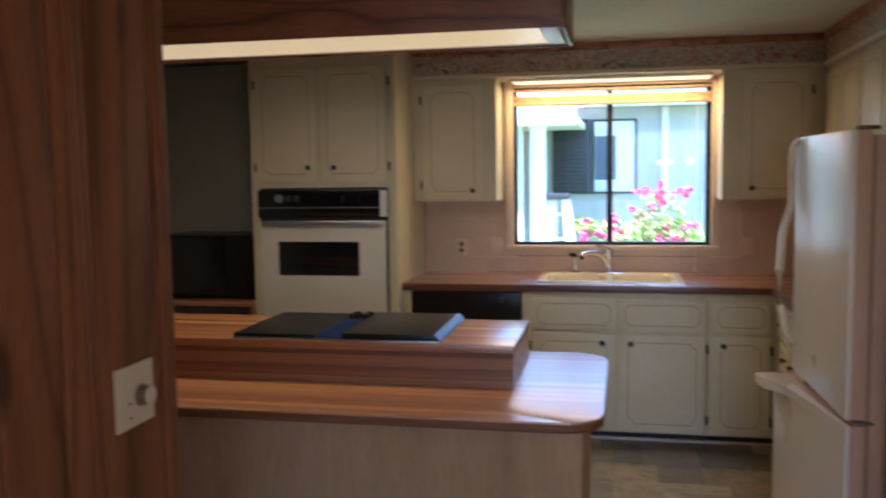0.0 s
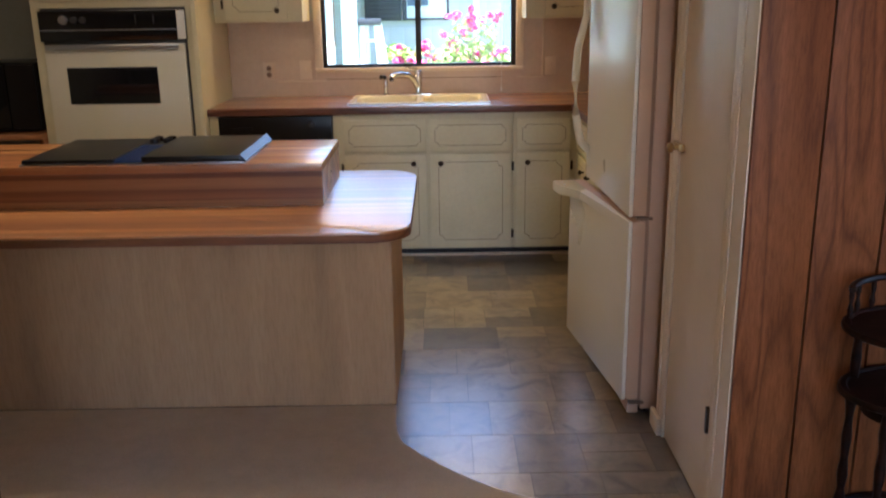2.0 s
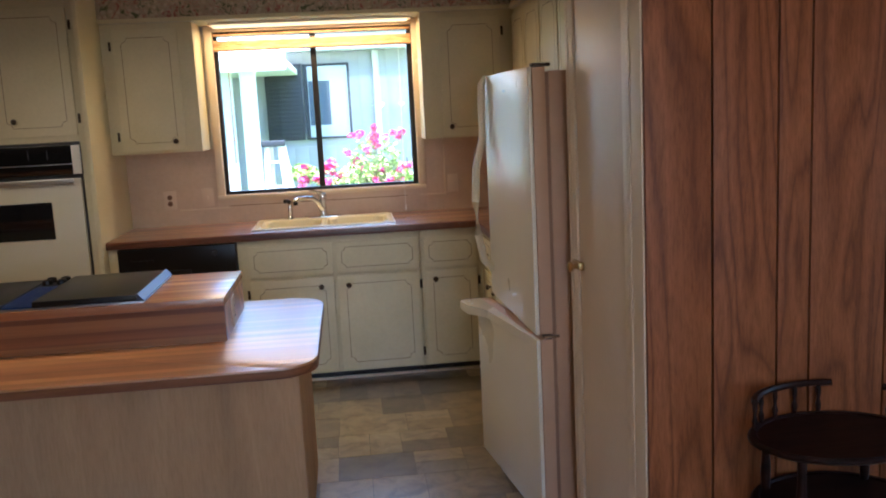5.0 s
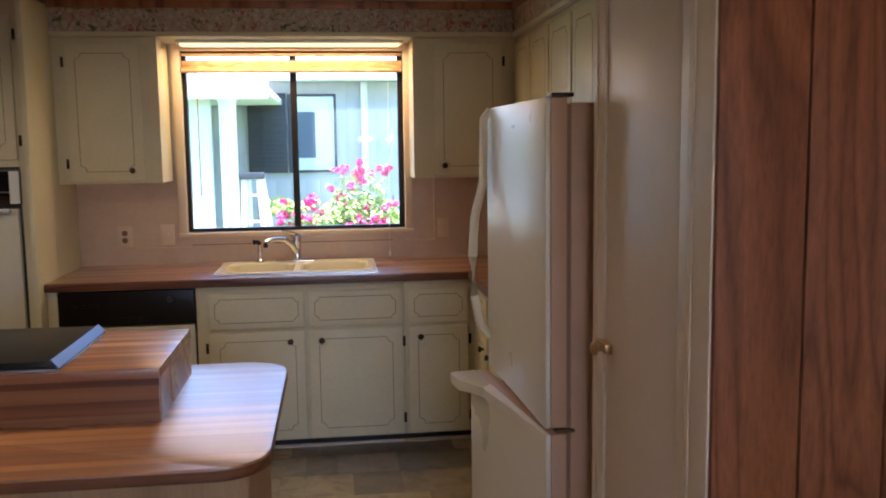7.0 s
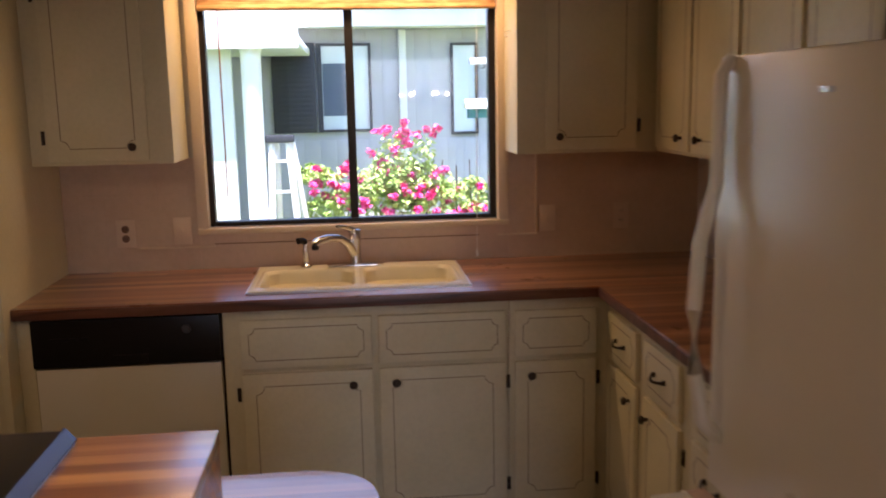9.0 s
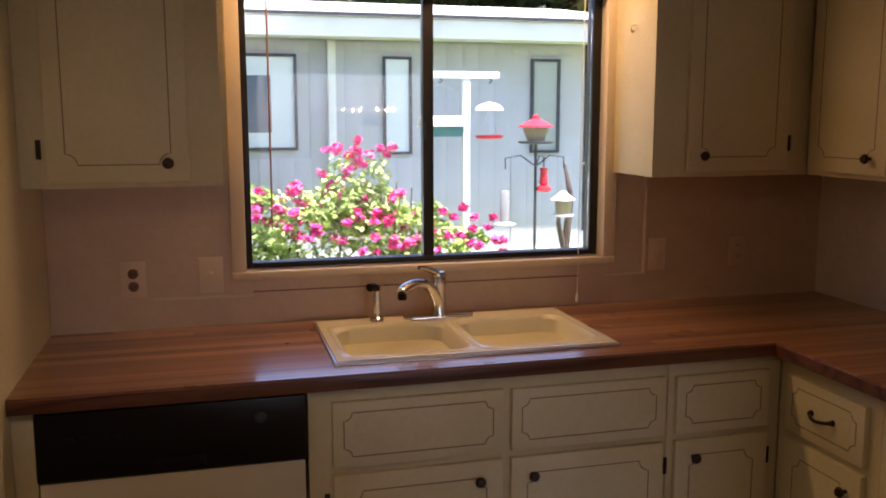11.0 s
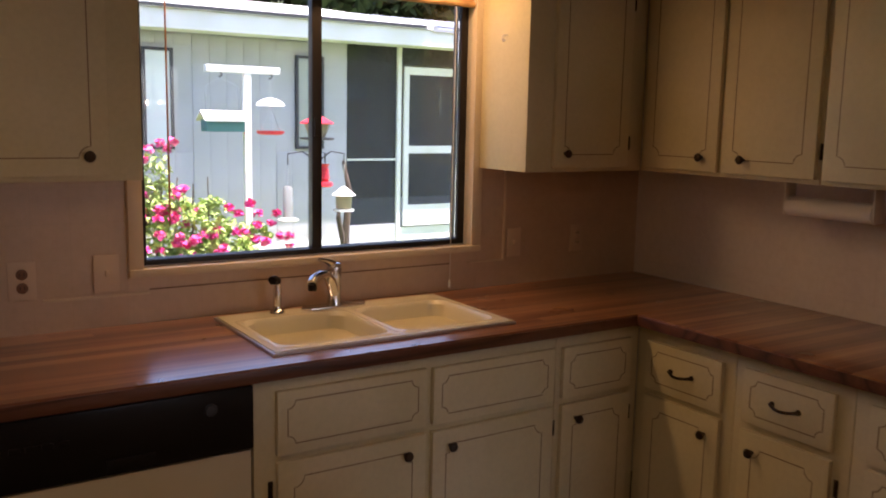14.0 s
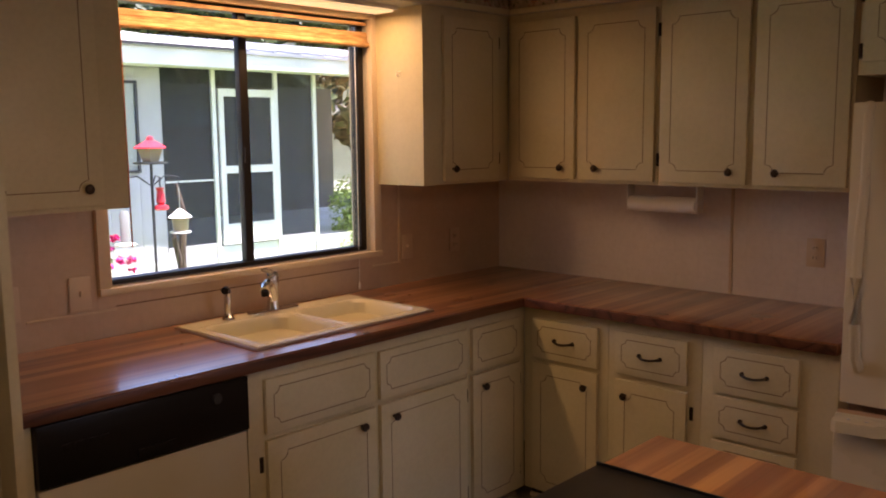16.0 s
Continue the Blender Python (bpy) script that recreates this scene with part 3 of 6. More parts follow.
# ---- kitchen cabinets ----


def knob(parent, u, v, turn, front=0.0):
    bm = bmesh.new()
    lathe(bm, (u, front, v), [(0.006, 0), (0.006, 0.012), (0.014, 0.017), (0.0155, 0.022), (0.012, 0.028), (0.004, 0.031)], 14, "Y")
    part("knob", bm, BRONZE, parent, "small dark bronze knob", turn)


def pull(parent, u, v, turn, front=0.0, half=0.045):
    bm = bmesh.new()
    pts = [(u + half * k / 5, front - 0.008 - 0.018 * (1 - (k / 5) ** 2), v - 0.006 * (1 - (k / 5) ** 2)) for k in range(-5, 6)]
    tube(bm, pts, [0.0062 if abs(k) == 5 else 0.0048 for k in range(-5, 6)], 8)
    for s in (-1, 1):
        lathe(bm, (u + s * half, front, v), [(0.009, 0), (0.008, 0.006), (0.005, 0.012)], 10, "Y")
    part("handle", bm, BRONZE, parent, "dark arched drawer pull", turn)


def hinge(parent, u, v, turn, front=0.0):
    bm = boxed(u - 0.007, u + 0.007, front - 0.004, front, v - 0.026, v + 0.026, bevel=0.0015)
    rod(bm, (u, front - 0.005, v - 0.02), (u, front - 0.005, v + 0.02), 0.004, seg=8)
    part("hinge", bm, BRONZE, parent, "dark exposed hinge", turn)


def groove(parent, u0, u1, v0, v1, turn, front, inset, notch, width=0.0032):
    """The routed line of a provincial door: a rectangle with scooped corners."""
    a, b, c, d = u0 + inset, u1 - inset, v0 + inset, v1 - inset
    pts = []
    for cx, cy, s in ((b, c, 180), (b, d, 270), (a, d, 0), (a, c, 90)):
        step = [(cx + notch * math.cos(radians(s - 90 * k / 5)), cy + notch * math.sin(radians(s - 90 * k / 5))) for k in range(6)]
        pts.append(step)
    # walk the outline: bottom right, top right, top left, bottom left
    line = pts[0] + pts[1] + pts[2] + pts[3]
    bm = bmesh.new()
    inn, out = [], []
    cx, cy = (a + b) / 2, (c + d) / 2
    n = len(line)
    for i, (x, y) in enumerate(line):
        tx, ty = line[(i + 1) % n][0] - line[i - 1][0], line[(i + 1) % n][1] - line[i - 1][1]
        k = math.hypot(tx, ty) or 1
        nx, ny = ty / k * width / 2, -tx / k * width / 2
        inn.append(bm.verts.new((x - nx, front - 0.0006, y - ny)))
        out.append(bm.verts.new((x + nx, front - 0.0006, y + ny)))
    for i in range(n):
        bm.faces.new((inn[i], out[i], out[(i + 1) % n], inn[(i + 1) % n]))
    got = bmesh.ops.extrude_face_region(bm, geom=list(bm.faces))
    bmesh.ops.translate(bm, verts=[v for v in got["geom"] if isinstance(v, bmesh.types.BMVert)], vec=(0, 0.0008, 0))
    part("routed_line", bm, GROOVE, parent, "fine dark antiqued routed line", turn)


def door_leaf(cab, name, u0, u1, v0, v1, turn, front, knob_at=None, pull_at=None, hinge_u=None, small=False):
    leaf = part(name, boxed(u0, u1, front - 0.019, front - 0.0005, v0, v1, bevel=0.0045), CREAM, cab, "", turn)
    f = front - 0.019
    groove(leaf, u0, u1, v0, v1, turn, f, 0.03 if small else 0.048, 0.022 if small else 0.03)
    if knob_at:
        knob(leaf, *knob_at, turn, f)
    if pull_at:
        pull(leaf, *pull_at, turn, f)
    if hinge_u is not None:
        h = v1 - v0
        for v in (v0 + min(0.09, h * 0.14), v1 - min(0.09, h * 0.14)):
            hinge(leaf, hinge_u, v, turn, front)
    return leaf


STRAIGHT = Matrix()
# local u runs along -y for the east run: local (u, d, v) -> world (d + shift, -u, v)
EAST = Matrix(((0, 1, 0, 0), (-1, 0, 0, 0), (0, 0, 1, 0), (0, 0, 0, 1)))


def base_cabinet(label, u0, u1, front, depth, doors, drawers, turn, group):
    at = turn @ Vector(((u0 + u1) / 2, front + depth / 2, 0))
    cab = thing("base_cabinet", at, label, "cabinet", group)
    part("body", boxed(u0, u1, front, front + depth, 0.06, 0.872, bevel=0.002), CREAM_IN, cab, "", turn)
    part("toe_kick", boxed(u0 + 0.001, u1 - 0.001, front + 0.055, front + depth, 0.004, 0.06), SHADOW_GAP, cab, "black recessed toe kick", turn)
    part("toe_strip", boxed(u0 + 0.001, u1 - 0.001, front + 0.04, front + 0.054, 0.004, 0.018), TRIM_PAINT, cab, "", turn)
    for d in drawers:
        door_leaf(cab, "drawer_front", d[0], d[1], d[2], d[3], turn, front, None, d[4], None, True)
    for d in doors:
        door_leaf(cab, "door", d[0], d[1], d[2], d[3], turn, front, d[4], None, d[5])
    return cab


FB = 5.085  # face of the base cabinets under the sink
base_cabinet("cream antiqued sink base cabinet with two doors", -0.308, 0.735, FB, NORTH - FB,
             [(-0.247, 0.226, 0.07, 0.635, (0.154, 0.583), -0.262), (0.25, 0.72, 0.07, 0.635, (0.311, 0.583), 0.733)],
             [(-0.247, 0.226, 0.655, 0.836, None), (0.25, 0.72, 0.655, 0.833, None)], STRAIGHT, "base cabinets")
base_cabinet("narrow cream corner base cabinet with one door", 0.737, 1.1135, FB, NORTH - FB,
             [(0.757, 1.066, 0.07, 0.635, (0.816, 0.583), 1.078)], [(0.757, 1.066, 0.655, 0.83, None)], STRAIGHT, "base cabinets")
FE = 1.115
base_cabinet("cream base cabinet with one drawer over a door", -5.083, -4.663, FE, EAST_K - FE,
             [(-5.03, -4.705, 0.07, 0.635, (-4.757, 0.573), None)], [(-5.03, -4.705, 0.657, 0.825, (-4.868, 0.742))], EAST, "base cabinets")
base_cabinet("cream base cabinet with one drawer over a door", -4.661, -4.262, FE, EAST_K - FE,
             [(-4.622, -4.313, 0.07, 0.635, (-4.57, 0.575), -4.298)], [(-4.622, -4.313, 0.66, 0.83, (-4.468, 0.745))], EAST, "base cabinets")
base_cabinet("cream bank of four drawers beside the refrigerator", -4.26, -3.775, FE, EAST_K - FE, [],
             [(-4.21, -3.9, 0.665, 0.832, (-4.055, 0.748)), (-4.21, -3.9, 0.498, 0.65, (-4.055, 0.574)), (-4.21, -3.9, 0.3, 0.482, (-4.055, 0.39)), (-4.21, -3.9, 0.08, 0.284, (-4.055, 0.182))], EAST, "base cabinets")


def wall_cabinet(label, u0, u1, z0, z1, front, depth, doors, turn, group="wall cabinets"):
    at = turn @ Vector(((u0 + u1) / 2, front + depth / 2, z0))
    cab = thing("wall_cabinet", at, label, "cabinet", group)
    part("body", boxed(u0, u1, front, front + depth, z0, z1, bevel=0.002), CREAM_IN, cab, "", turn)
    for d in doors:
        door_leaf(cab, "door", d[0], d[1], d[2], d[3], turn, front, d[4], None, d[5])
    return cab


FU = 5.4
wall_cabinet("cream wall cabinet with one door beside the window", -1.02, -0.497, 1.385, 2.134, FU, NORTH - 0.008 - FU,
             [(-0.95, -0.585, 1.4, 2.1, (-0.64, 1.452), -0.97)], STRAIGHT)
wall_cabinet("cream wall cabinet with a bare side beside the window", 0.83, 1.398, 1.385, 2.134, FU, NORTH - 0.008 - FU,
             [(0.945, 1.31, 1.4, 2.1, (0.994, 1.452), 1.325)], STRAIGHT)
hk = thing("cup_hook", (0.826, 5.53, 1.86), "tiny pale hook on the cabinet side", "hook")
part("hook", tube(bmesh.new(), [(0.8295, 5.53, 1.87), (0.812, 5.53, 1.868), (0.806, 5.53, 1.857), (0.812, 5.53, 1.847), (0.819, 5.53, 1.852)], 0.003, 6), WHITE_PLASTIC, hk)
FW = 1.4
wall_cabinet("cream two-door wall cabinet on the side wall", -5.398, -4.62, 1.385, 2.134, FW, EAST_K - FW,
             [(-5.37, -5.022, 1.4, 2.1, (-5.085, 1.45), None), (-5.0, -4.632, 1.4, 2.1, (-4.905, 1.45), -4.62)], EAST)
wall_cabinet("cream two-door wall cabinet with a towel holder below", -4.618, -3.86, 1.385, 2.134, FW, EAST_K - FW,
             [(-4.606, -4.24, 1.4, 2.1, (-4.3, 1.447), -4.62), (-4.213, -3.872, 1.4, 2.1, (-4.12, 1.447), None)], EAST)
wall_cabinet("short cream cabinet above the refrigerator", -3.858, -2.99, 1.79, 2.134, FW, EAST_K - FW,
             [(-3.84, -3.44, 1.835, 2.1, (-3.48, 1.87), -3.85), (-3.42, -3.01, 1.835, 2.1, (-3.38, 1.87), -3.0)], EAST)


# ---- worktop, sink, taps ----
SX0, SX1, SY0, SY1 = -0.22, 0.6, 5.145, 5.635
top = cells([-1.02, SX0 + 0.02, SX1 - 0.02, EAST_K - 0.007], [5.055, SY0 + 0.02, SY1 - 0.02, NORTH - 0.007],
            lambda i, j: i == 1 and j == 1, 0.873, 0.914, 0.004)
wt = thing("worktop", (0.36, 5.3, 0.873), "reddish butcher-block laminate worktop round the corner", "worktop")
part("surface", top, COUNTER, wt)
part("side_surface", boxed(1.07, EAST_K - 0.007, 3.77, 5.0545, 0.873, 0.914, bevel=0.003), COUNTER, wt, "laminate strips running crosswise")
part("front_edge", boxed(-1.02, 1.0665, 5.0515, 5.0548, 0.874, 0.908, bevel=0.001), COUNTER_EDGE, wt, "dark red-brown front edge")
part("front_edge", boxed(1.067, 1.0698, 3.772, 5.051, 0.874, 0.908, bevel=0.001), COUNTER_EDGE, wt, "dark red-brown front edge")


def sink():
    s = thing("kitchen_sink", (0.21, 5.365, 0.915), "cream enamel double-bowl drop-in sink", "sink")
    xm = (SX0 + SX1) / 2
    rim = cells([SX0, SX0 + 0.035, xm - 0.017, xm + 0.017, SX1 - 0.035, SX1], [SY0, SY0 + 0.035, SY1 - 0.1, SY1],
                lambda i, j: j == 1 and i in (1, 3), 0.9145, 0.925, 0.004)
    part("rim", rim, SINK, s)
    part("rim_edge", cells([SX0 - 0.007, SX0, SX1, SX1 + 0.007], [SY0 - 0.007, SY0, SY1, SY1 + 0.007], lambda i, j: i == 1 and j == 1, 0.9145, 0.922, 0.002), STEEL, s, "bright steel sink edge")
    for a, b in ((SX0 + 0.035, xm - 0.017), (xm + 0.017, SX1 - 0.035)):
        bm, rings = bmesh.new(), []
        for out, r, z in ((0.014, 0.03, 0.9255), (0.01, 0.04, 0.9285), (0.0, 0.05, 0.9275), (-0.01, 0.05, 0.915), (-0.02, 0.055, 0.79), (-0.035, 0.05, 0.76), (-0.07, 0.04, 0.751)):
            x0, x1, y0, y1 = a - out, b + out, SY0 + 0.035 - out, SY1 - 0.1 + out
            line = arc(x1 - r, y0 + r, r, -90, 0, 5) + arc(x1 - r, y1 - r, r, 0, 90, 5) + arc(x0 + r, y1 - r, r, 90, 180, 5) + arc(x0 + r, y0 + r, r, 180, 270, 5)
            rings.append([bm.verts.new((x, y, z)) for x, y in line])
        for p, q in zip(rings, rings[1:]):
            for k in range(len(p)):
                bm.faces.new((p[k], p[(k + 1) % len(p)], q[(k + 1) % len(p)], q[k]))
        bm.faces.new(rings[-1])
        bowl = part("bowl", bm, SINK, s)
        c = ((a + b) / 2, (SY0 + SY1) / 2 - 0.03, 0.7505)
        part("drain", lathe(bmesh.new(), c, [(0.045, 0), (0.045, 0.004), (0.03, 0.003), (0.012, 0.001)], 20), CHROME, bowl, "steel drain")


sink()


def tap():
    x, y, z = 0.178, 5.597, 0.9255
    t = thing("faucet", (x, y, z), "chrome single-lever kitchen faucet", "faucet")
    bm = bmesh.new()
    prism(bm, arc(x + 0.09, y, 0.028, -90, 90) + arc(x - 0.09, y, 0.028, 90, 270), z, z + 0.008, 0.003)
    part("base_plate", bm, CHROME, t)
    part("body", lathe(bmesh.new(), (x, y, z + 0.006), [(0.027, 0), (0.023, 0.02), (0.022, 0.085), (0.026, 0.105), (0.025, 0.125), (0.01, 0.132)], 20), CHROME, t)
    pts = [(x - 0.004, y - 0.004, z + 0.05), (x - 0.03, y - 0.03, z + 0.1), (x - 0.065, y - 0.066, z + 0.128), (x - 0.11, y - 0.115, z + 0.136), (x - 0.15, y - 0.16, z + 0.13), (x - 0.162, y - 0.174, z + 0.122)]
    spout = part("spout", tube(bmesh.new(), pts, [0.02, 0.018, 0.016, 0.0155, 0.0165, 0.016], 14), CHROME, t)
    part("aerator", lathe(bmesh.new(), (x - 0.158, y - 0.17, z + 0.1), [(0.013, 0), (0.0145, 0.006), (0.0145, 0.02)], 14), BLACK_PLASTIC, spout, "dark spout tip")
    part("cap", lathe(bmesh.new(), (x, y, z + 0.132), [(0.0255, 0), (0.026, 0.01), (0.02, 0.02), (0.008, 0.023)], 20), CHROME, t)
    part("lever", tube(bmesh.new(), [(x, y, z + 0.145), (x - 0.02, y - 0.012, z + 0.155), (x - 0.05, y - 0.028, z + 0.168), (x - 0.075, y - 0.04, z + 0.174)], [0.013, 0.011, 0.008, 0.0065], 10), CHROME, t)
    x2 = -0.028
    p = thing("sink_sprayer", (x2, y, z), "chrome side sprayer with a black tip", "sprayer")
    part("socket", lathe(bmesh.new(), (x2, y, z), [(0.024, 0), (0.022, 0.008), (0.015, 0.014), (0.014, 0.022)], 16), CHROME, p)
    part("wand", lathe(bmesh.new(), (x2, y, z + 0.02), [(0.011, 0), (0.013, 0.02), (0.0135, 0.055), (0.011, 0.075), (0.014, 0.09)], 14), CHROME, p)
    part("tip", tube(bmesh.new(), [(x2, y, z + 0.105), (x2 - 0.012, y - 0.012, z + 0.115), (x2 - 0.028, y - 0.026, z + 0.114)], [0.014, 0.013, 0.014], 10), BLACK_PLASTIC, p, "black spray tip")


tap()


def wall_plate(name, label, at, turn, kind, w=0.07, face=None):
    t = thing(name, at, label, kind)
    x, y, z = at
    part("plate", boxed(x - w / 2, x + w / 2, y - 0.006, y - 0.0005, z - 0.057, z + 0.057, bevel=0.002), PLATE, t)
    if kind == "outlet":
        for s in (-1, 1):
            bm = lathe(bmesh.new(), (x, y - 0.006, z + s * 0.02), [(0.016, 0), (0.016, 0.002), (0.014, 0.003)], 16, "Y")
            sock = part("receptacle", bm, face or PLATE, t)
            for k in (-1, 1):
                part("slot", boxed(x + k * 0.006 - 0.0012, x + k * 0.006 + 0.0012, y - 0.0095, y - 0.0088, z + s * 0.02 - 0.004, z + s * 0.02 + 0.005), SHADOW_GAP, sock)
    elif kind == "switch":
        part("toggle", boxed(x - 0.005, x + 0.005, y - 0.018, y - 0.006, z - 0.008, z + 0.01, bevel=0.002), PLATE, t)
    if turn:
        t.rotation_euler = turn
    return t


wall_plate("wall_outlet", "ivory duplex outlet with dark receptacles on the splash", (-0.774, NORTH - 0.006, 1.075), None, "outlet", 0.076, WORN_PLASTIC)
wall_plate("light_switch", "ivory toggle switch beside the window", (-0.54, NORTH - 0.014, 1.082), None, "switch", 0.075)
wall_plate("light_switch", "ivory switch beside the seam strip", (1.02, NORTH - 0.006, 1.085), None, "switch", 0.07)
wall_plate("wall_outlet", "ivory duplex outlet near the corner", (1.35, NORTH - 0.006, 1.086), None, "outlet")
wall_plate("wall_outlet", "ivory duplex outlet above the side worktop", (EAST_K, 4.08, 1.12), (0, 0, radians(-90)), "outlet")


def towel_holder():
    t = thing("paper_towel_holder", (1.56, 4.68, 1.27), "white holder with a paper roll under the cabinet", "towel holder")
    part("bracket", boxed(1.5, 1.62, 4.51, 4.85, 1.378, 1.385, bevel=0.001), WHITE_PLASTIC, t)
    for y in (4.513, 4.84):
        part("arm", boxed(1.53, 1.59, y - 0.004, y + 0.004, 1.265, 1.378, bevel=0.003), WHITE_PLASTIC, t)
    bm = bmesh.new()
    rod(bm, (1.56, 4.52, 1.295), (1.56, 4.835, 1.295), 0.034, seg=28)
    part("paper_roll", bm, PAPER, t, "nearly used white paper roll")


towel_holder()


def bamboo_shade():
    s = thing("bamboo_shade", (0.185, 5.70, 1.99), "rolled-up bamboo window shade", "window shade")
    part("head_rail", boxed(WX0 + 0.006, WX1 - 0.006, 5.7, 5.722, 2.07, 2.084, bevel=0.002), BAMBOO, s)
    for k in range(4):
        z = 2.036 - k * 0.011
        r = 0.006 + 0.002 * (k % 2)
        part("slat", boxed(WX0 + 0.006, WX1 - 0.006, 5.705 - r, 5.716, z - 0.006, z + 0.006, bevel=0.002), BAMBOO, s)
    bm = bmesh.new()
    rod(bm, (WX0 + 0.006, 5.695, 1.988), (WX1 - 0.006, 5.695, 1.988), 0.012, seg=12)
    part("bottom_rail", bm, BAMBOO, s)
    part("pull_cord", rod(bmesh.new(), (0.715, 5.69, 1.98), (0.705, 5.682, 0.96), 0.0016, seg=6), WHITE_PLASTIC, s, "thin pale pull cord")
    part("tassel", lathe(bmesh.new(), (0.705, 5.682, 0.93), [(0.006, 0), (0.006, 0.02), (0.002, 0.032)], 10), WHITE_PLASTIC, s)
    part("tilt_wand", rod(bmesh.new(), (-0.345, 5.69, 1.98), (-0.345, 5.688, 1.22), 0.003, seg=8), TRIM_WOOD, s, "thin wooden wand")


bamboo_shade()
v = thing("valance_light", (0.18, 5.56, 2.106), "lit warm fluorescent strip under the soffit", "light fixture")
part("housing", boxed(-0.42, 0.79, 5.5, 5.62, 2.118, 2.1345), WHITE_PLASTIC, v)
part("diffuser", boxed(-0.4, 0.77, 5.505, 5.615, 2.108, 2.1175, bevel=0.003), VALANCE_PANEL, v, "glowing yellowish diffuser")


# ---- dishwasher, oven tower, refrigerator, microwave ----
def dishwasher():
    d = thing("dishwasher", (-0.63, 5.38, 0), "almond dishwasher with a black control panel", "dishwasher")
    part("tub", boxed(-0.955, -0.313, 5.11, 5.7, 0.06, 0.868), BLACK_PLASTIC, d)
    part("door", boxed(-0.962, -0.318, 5.075, 5.108, 0.13, 0.688, bevel=0.004), OVEN_WHITE, d)
    c = part("control_panel", boxed(-0.965, -0.315, 5.062, 5.108, 0.695, 0.866, bevel=0.004), BLACK_PLASTIC, d, "glossy black control panel")
    part("latch", boxed(-0.69, -0.57, 5.056, 5.063, 0.705, 0.735, bevel=0.003), BLACK_PLASTIC, c)
    for k in range(4):
        part("button", boxed(-0.9 + k * 0.035, -0.875 + k * 0.035, 5.059, 5.063, 0.79, 0.803, bevel=0.001), BLACK_PLASTIC, c)
    part("dial", lathe(bmesh.new(), (-0.43, 5.062, 0.82), [(0.017, 0), (0.015, 0.01), (0.004, 0.012)], 16, "Y"), DARK_GREY, c)
    part("kick_plate", boxed(-0.952, -0.318, 5.13, 5.14, 0.004, 0.125), BLACK_PLASTIC, d)


dishwasher()
solid("filler_panel", boxed(-1.0195, -0.967, 5.085, NORTH, 0.0, 0.872, bevel=0.002), CREAM_IN, "cream filler strip beside the dishwasher", "panel")


def oven_tower():
    y = 5.085
    t = thing("oven_cabinet", (-1.46, 5.4, 0), "tall cream oven cabinet with two doors on top", "cabinet")
    for a, b, c, d in ((-1.965, -1.9155, 0.06, 2.29), (-1.1045, -1.0475, 0.06, 2.29)):
        part("stile", boxed(a, b, y, NORTH, c, d, bevel=0.002), CREAM_IN, t)
    part("upper_box", boxed(-1.915, -1.105, y, NORTH, 1.485, 2.29), CREAM_IN, t)
    part("lower_box", boxed(-1.915, -1.105, y, NORTH, 0.06, 0.55), CREAM_IN, t)
    part("side_panel", boxed(-1.047, -1.0205, 4.99, NORTH, 0.004, 2.29, bevel=0.003), CREAM, t, "smooth cream end panel")
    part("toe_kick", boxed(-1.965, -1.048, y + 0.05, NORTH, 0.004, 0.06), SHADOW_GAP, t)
    door_leaf(t, "door", -1.925, -1.535, 1.52, 2.2, STRAIGHT, y, (-1.59, 1.605), None, -1.938)
    door_leaf(t, "door", -1.515, -1.105, 1.52, 2.2, STRAIGHT, y, (-1.425, 1.605), None, -1.092)
    door_leaf(t, "drawer_front", -1.9, -1.12, 0.1, 0.5, STRAIGHT, y, None, None, None, True)
    o = thing("wall_oven", (-1.51, 5.4, 0.55), "almond built-in wall oven with a black control panel", "oven")
    part("case", boxed(-1.912, -1.108, y + 0.002, 5.65, 0.553, 1.482), DARK_GREY, o)
    c = part("control_panel", boxed(-1.92, -1.1, y - 0.025, y + 0.001, 1.305, 1.47, bevel=0.004), BLACK_GLASS, o, "black glass control panel")
    part("chrome_strip", boxed(-1.92, -1.1, y - 0.028, y - 0.0255, 1.362, 1.368), STEEL, c)
    part("end_cap", boxed(-1.148, -1.102, y - 0.029, y - 0.0255, 1.31, 1.466, bevel=0.001), WHITE_PLASTIC, c, "white end cap")
    for x, r in ((-1.78, 0.026), (-1.72, 0.02), (-1.67, 0.02)):
        part("dial", lathe(bmesh.new(), (x, y - 0.025, 1.42), [(r, 0), (r * 0.9, 0.016), (r * 0.3, 0.018)], 18, "Y"), STEEL if r > 0.022 else DARK_GREY, c)
    for x in (-1.38, -1.28):
        part("display_mark", boxed(x, x + 0.006, y - 0.0275, y - 0.0254, 1.395, 1.445), DARK_GREY, c)
    d = part("door", boxed(-1.905, -1.115, y - 0.03, y + 0.001, 0.56, 1.285, bevel=0.006), OVEN_WHITE, o, "almond enamel oven door")
    part("window", boxed(-1.79, -1.28, y - 0.033, y - 0.0305, 0.955, 1.16, bevel=0.001), BLACK_GLASS, d, "dark glass oven window")
    bm = boxed(-1.88, -1.14, y - 0.075, y - 0.055, 1.262, 1.288, bevel=0.005)
    for x in (-1.86, -1.16):
        box(bm, x - 0.012, x + 0.012, y - 0.06, y - 0.028, 1.265, 1.285)
    part("handle", bm, STEEL, d, "full-width steel handle")


oven_tower()


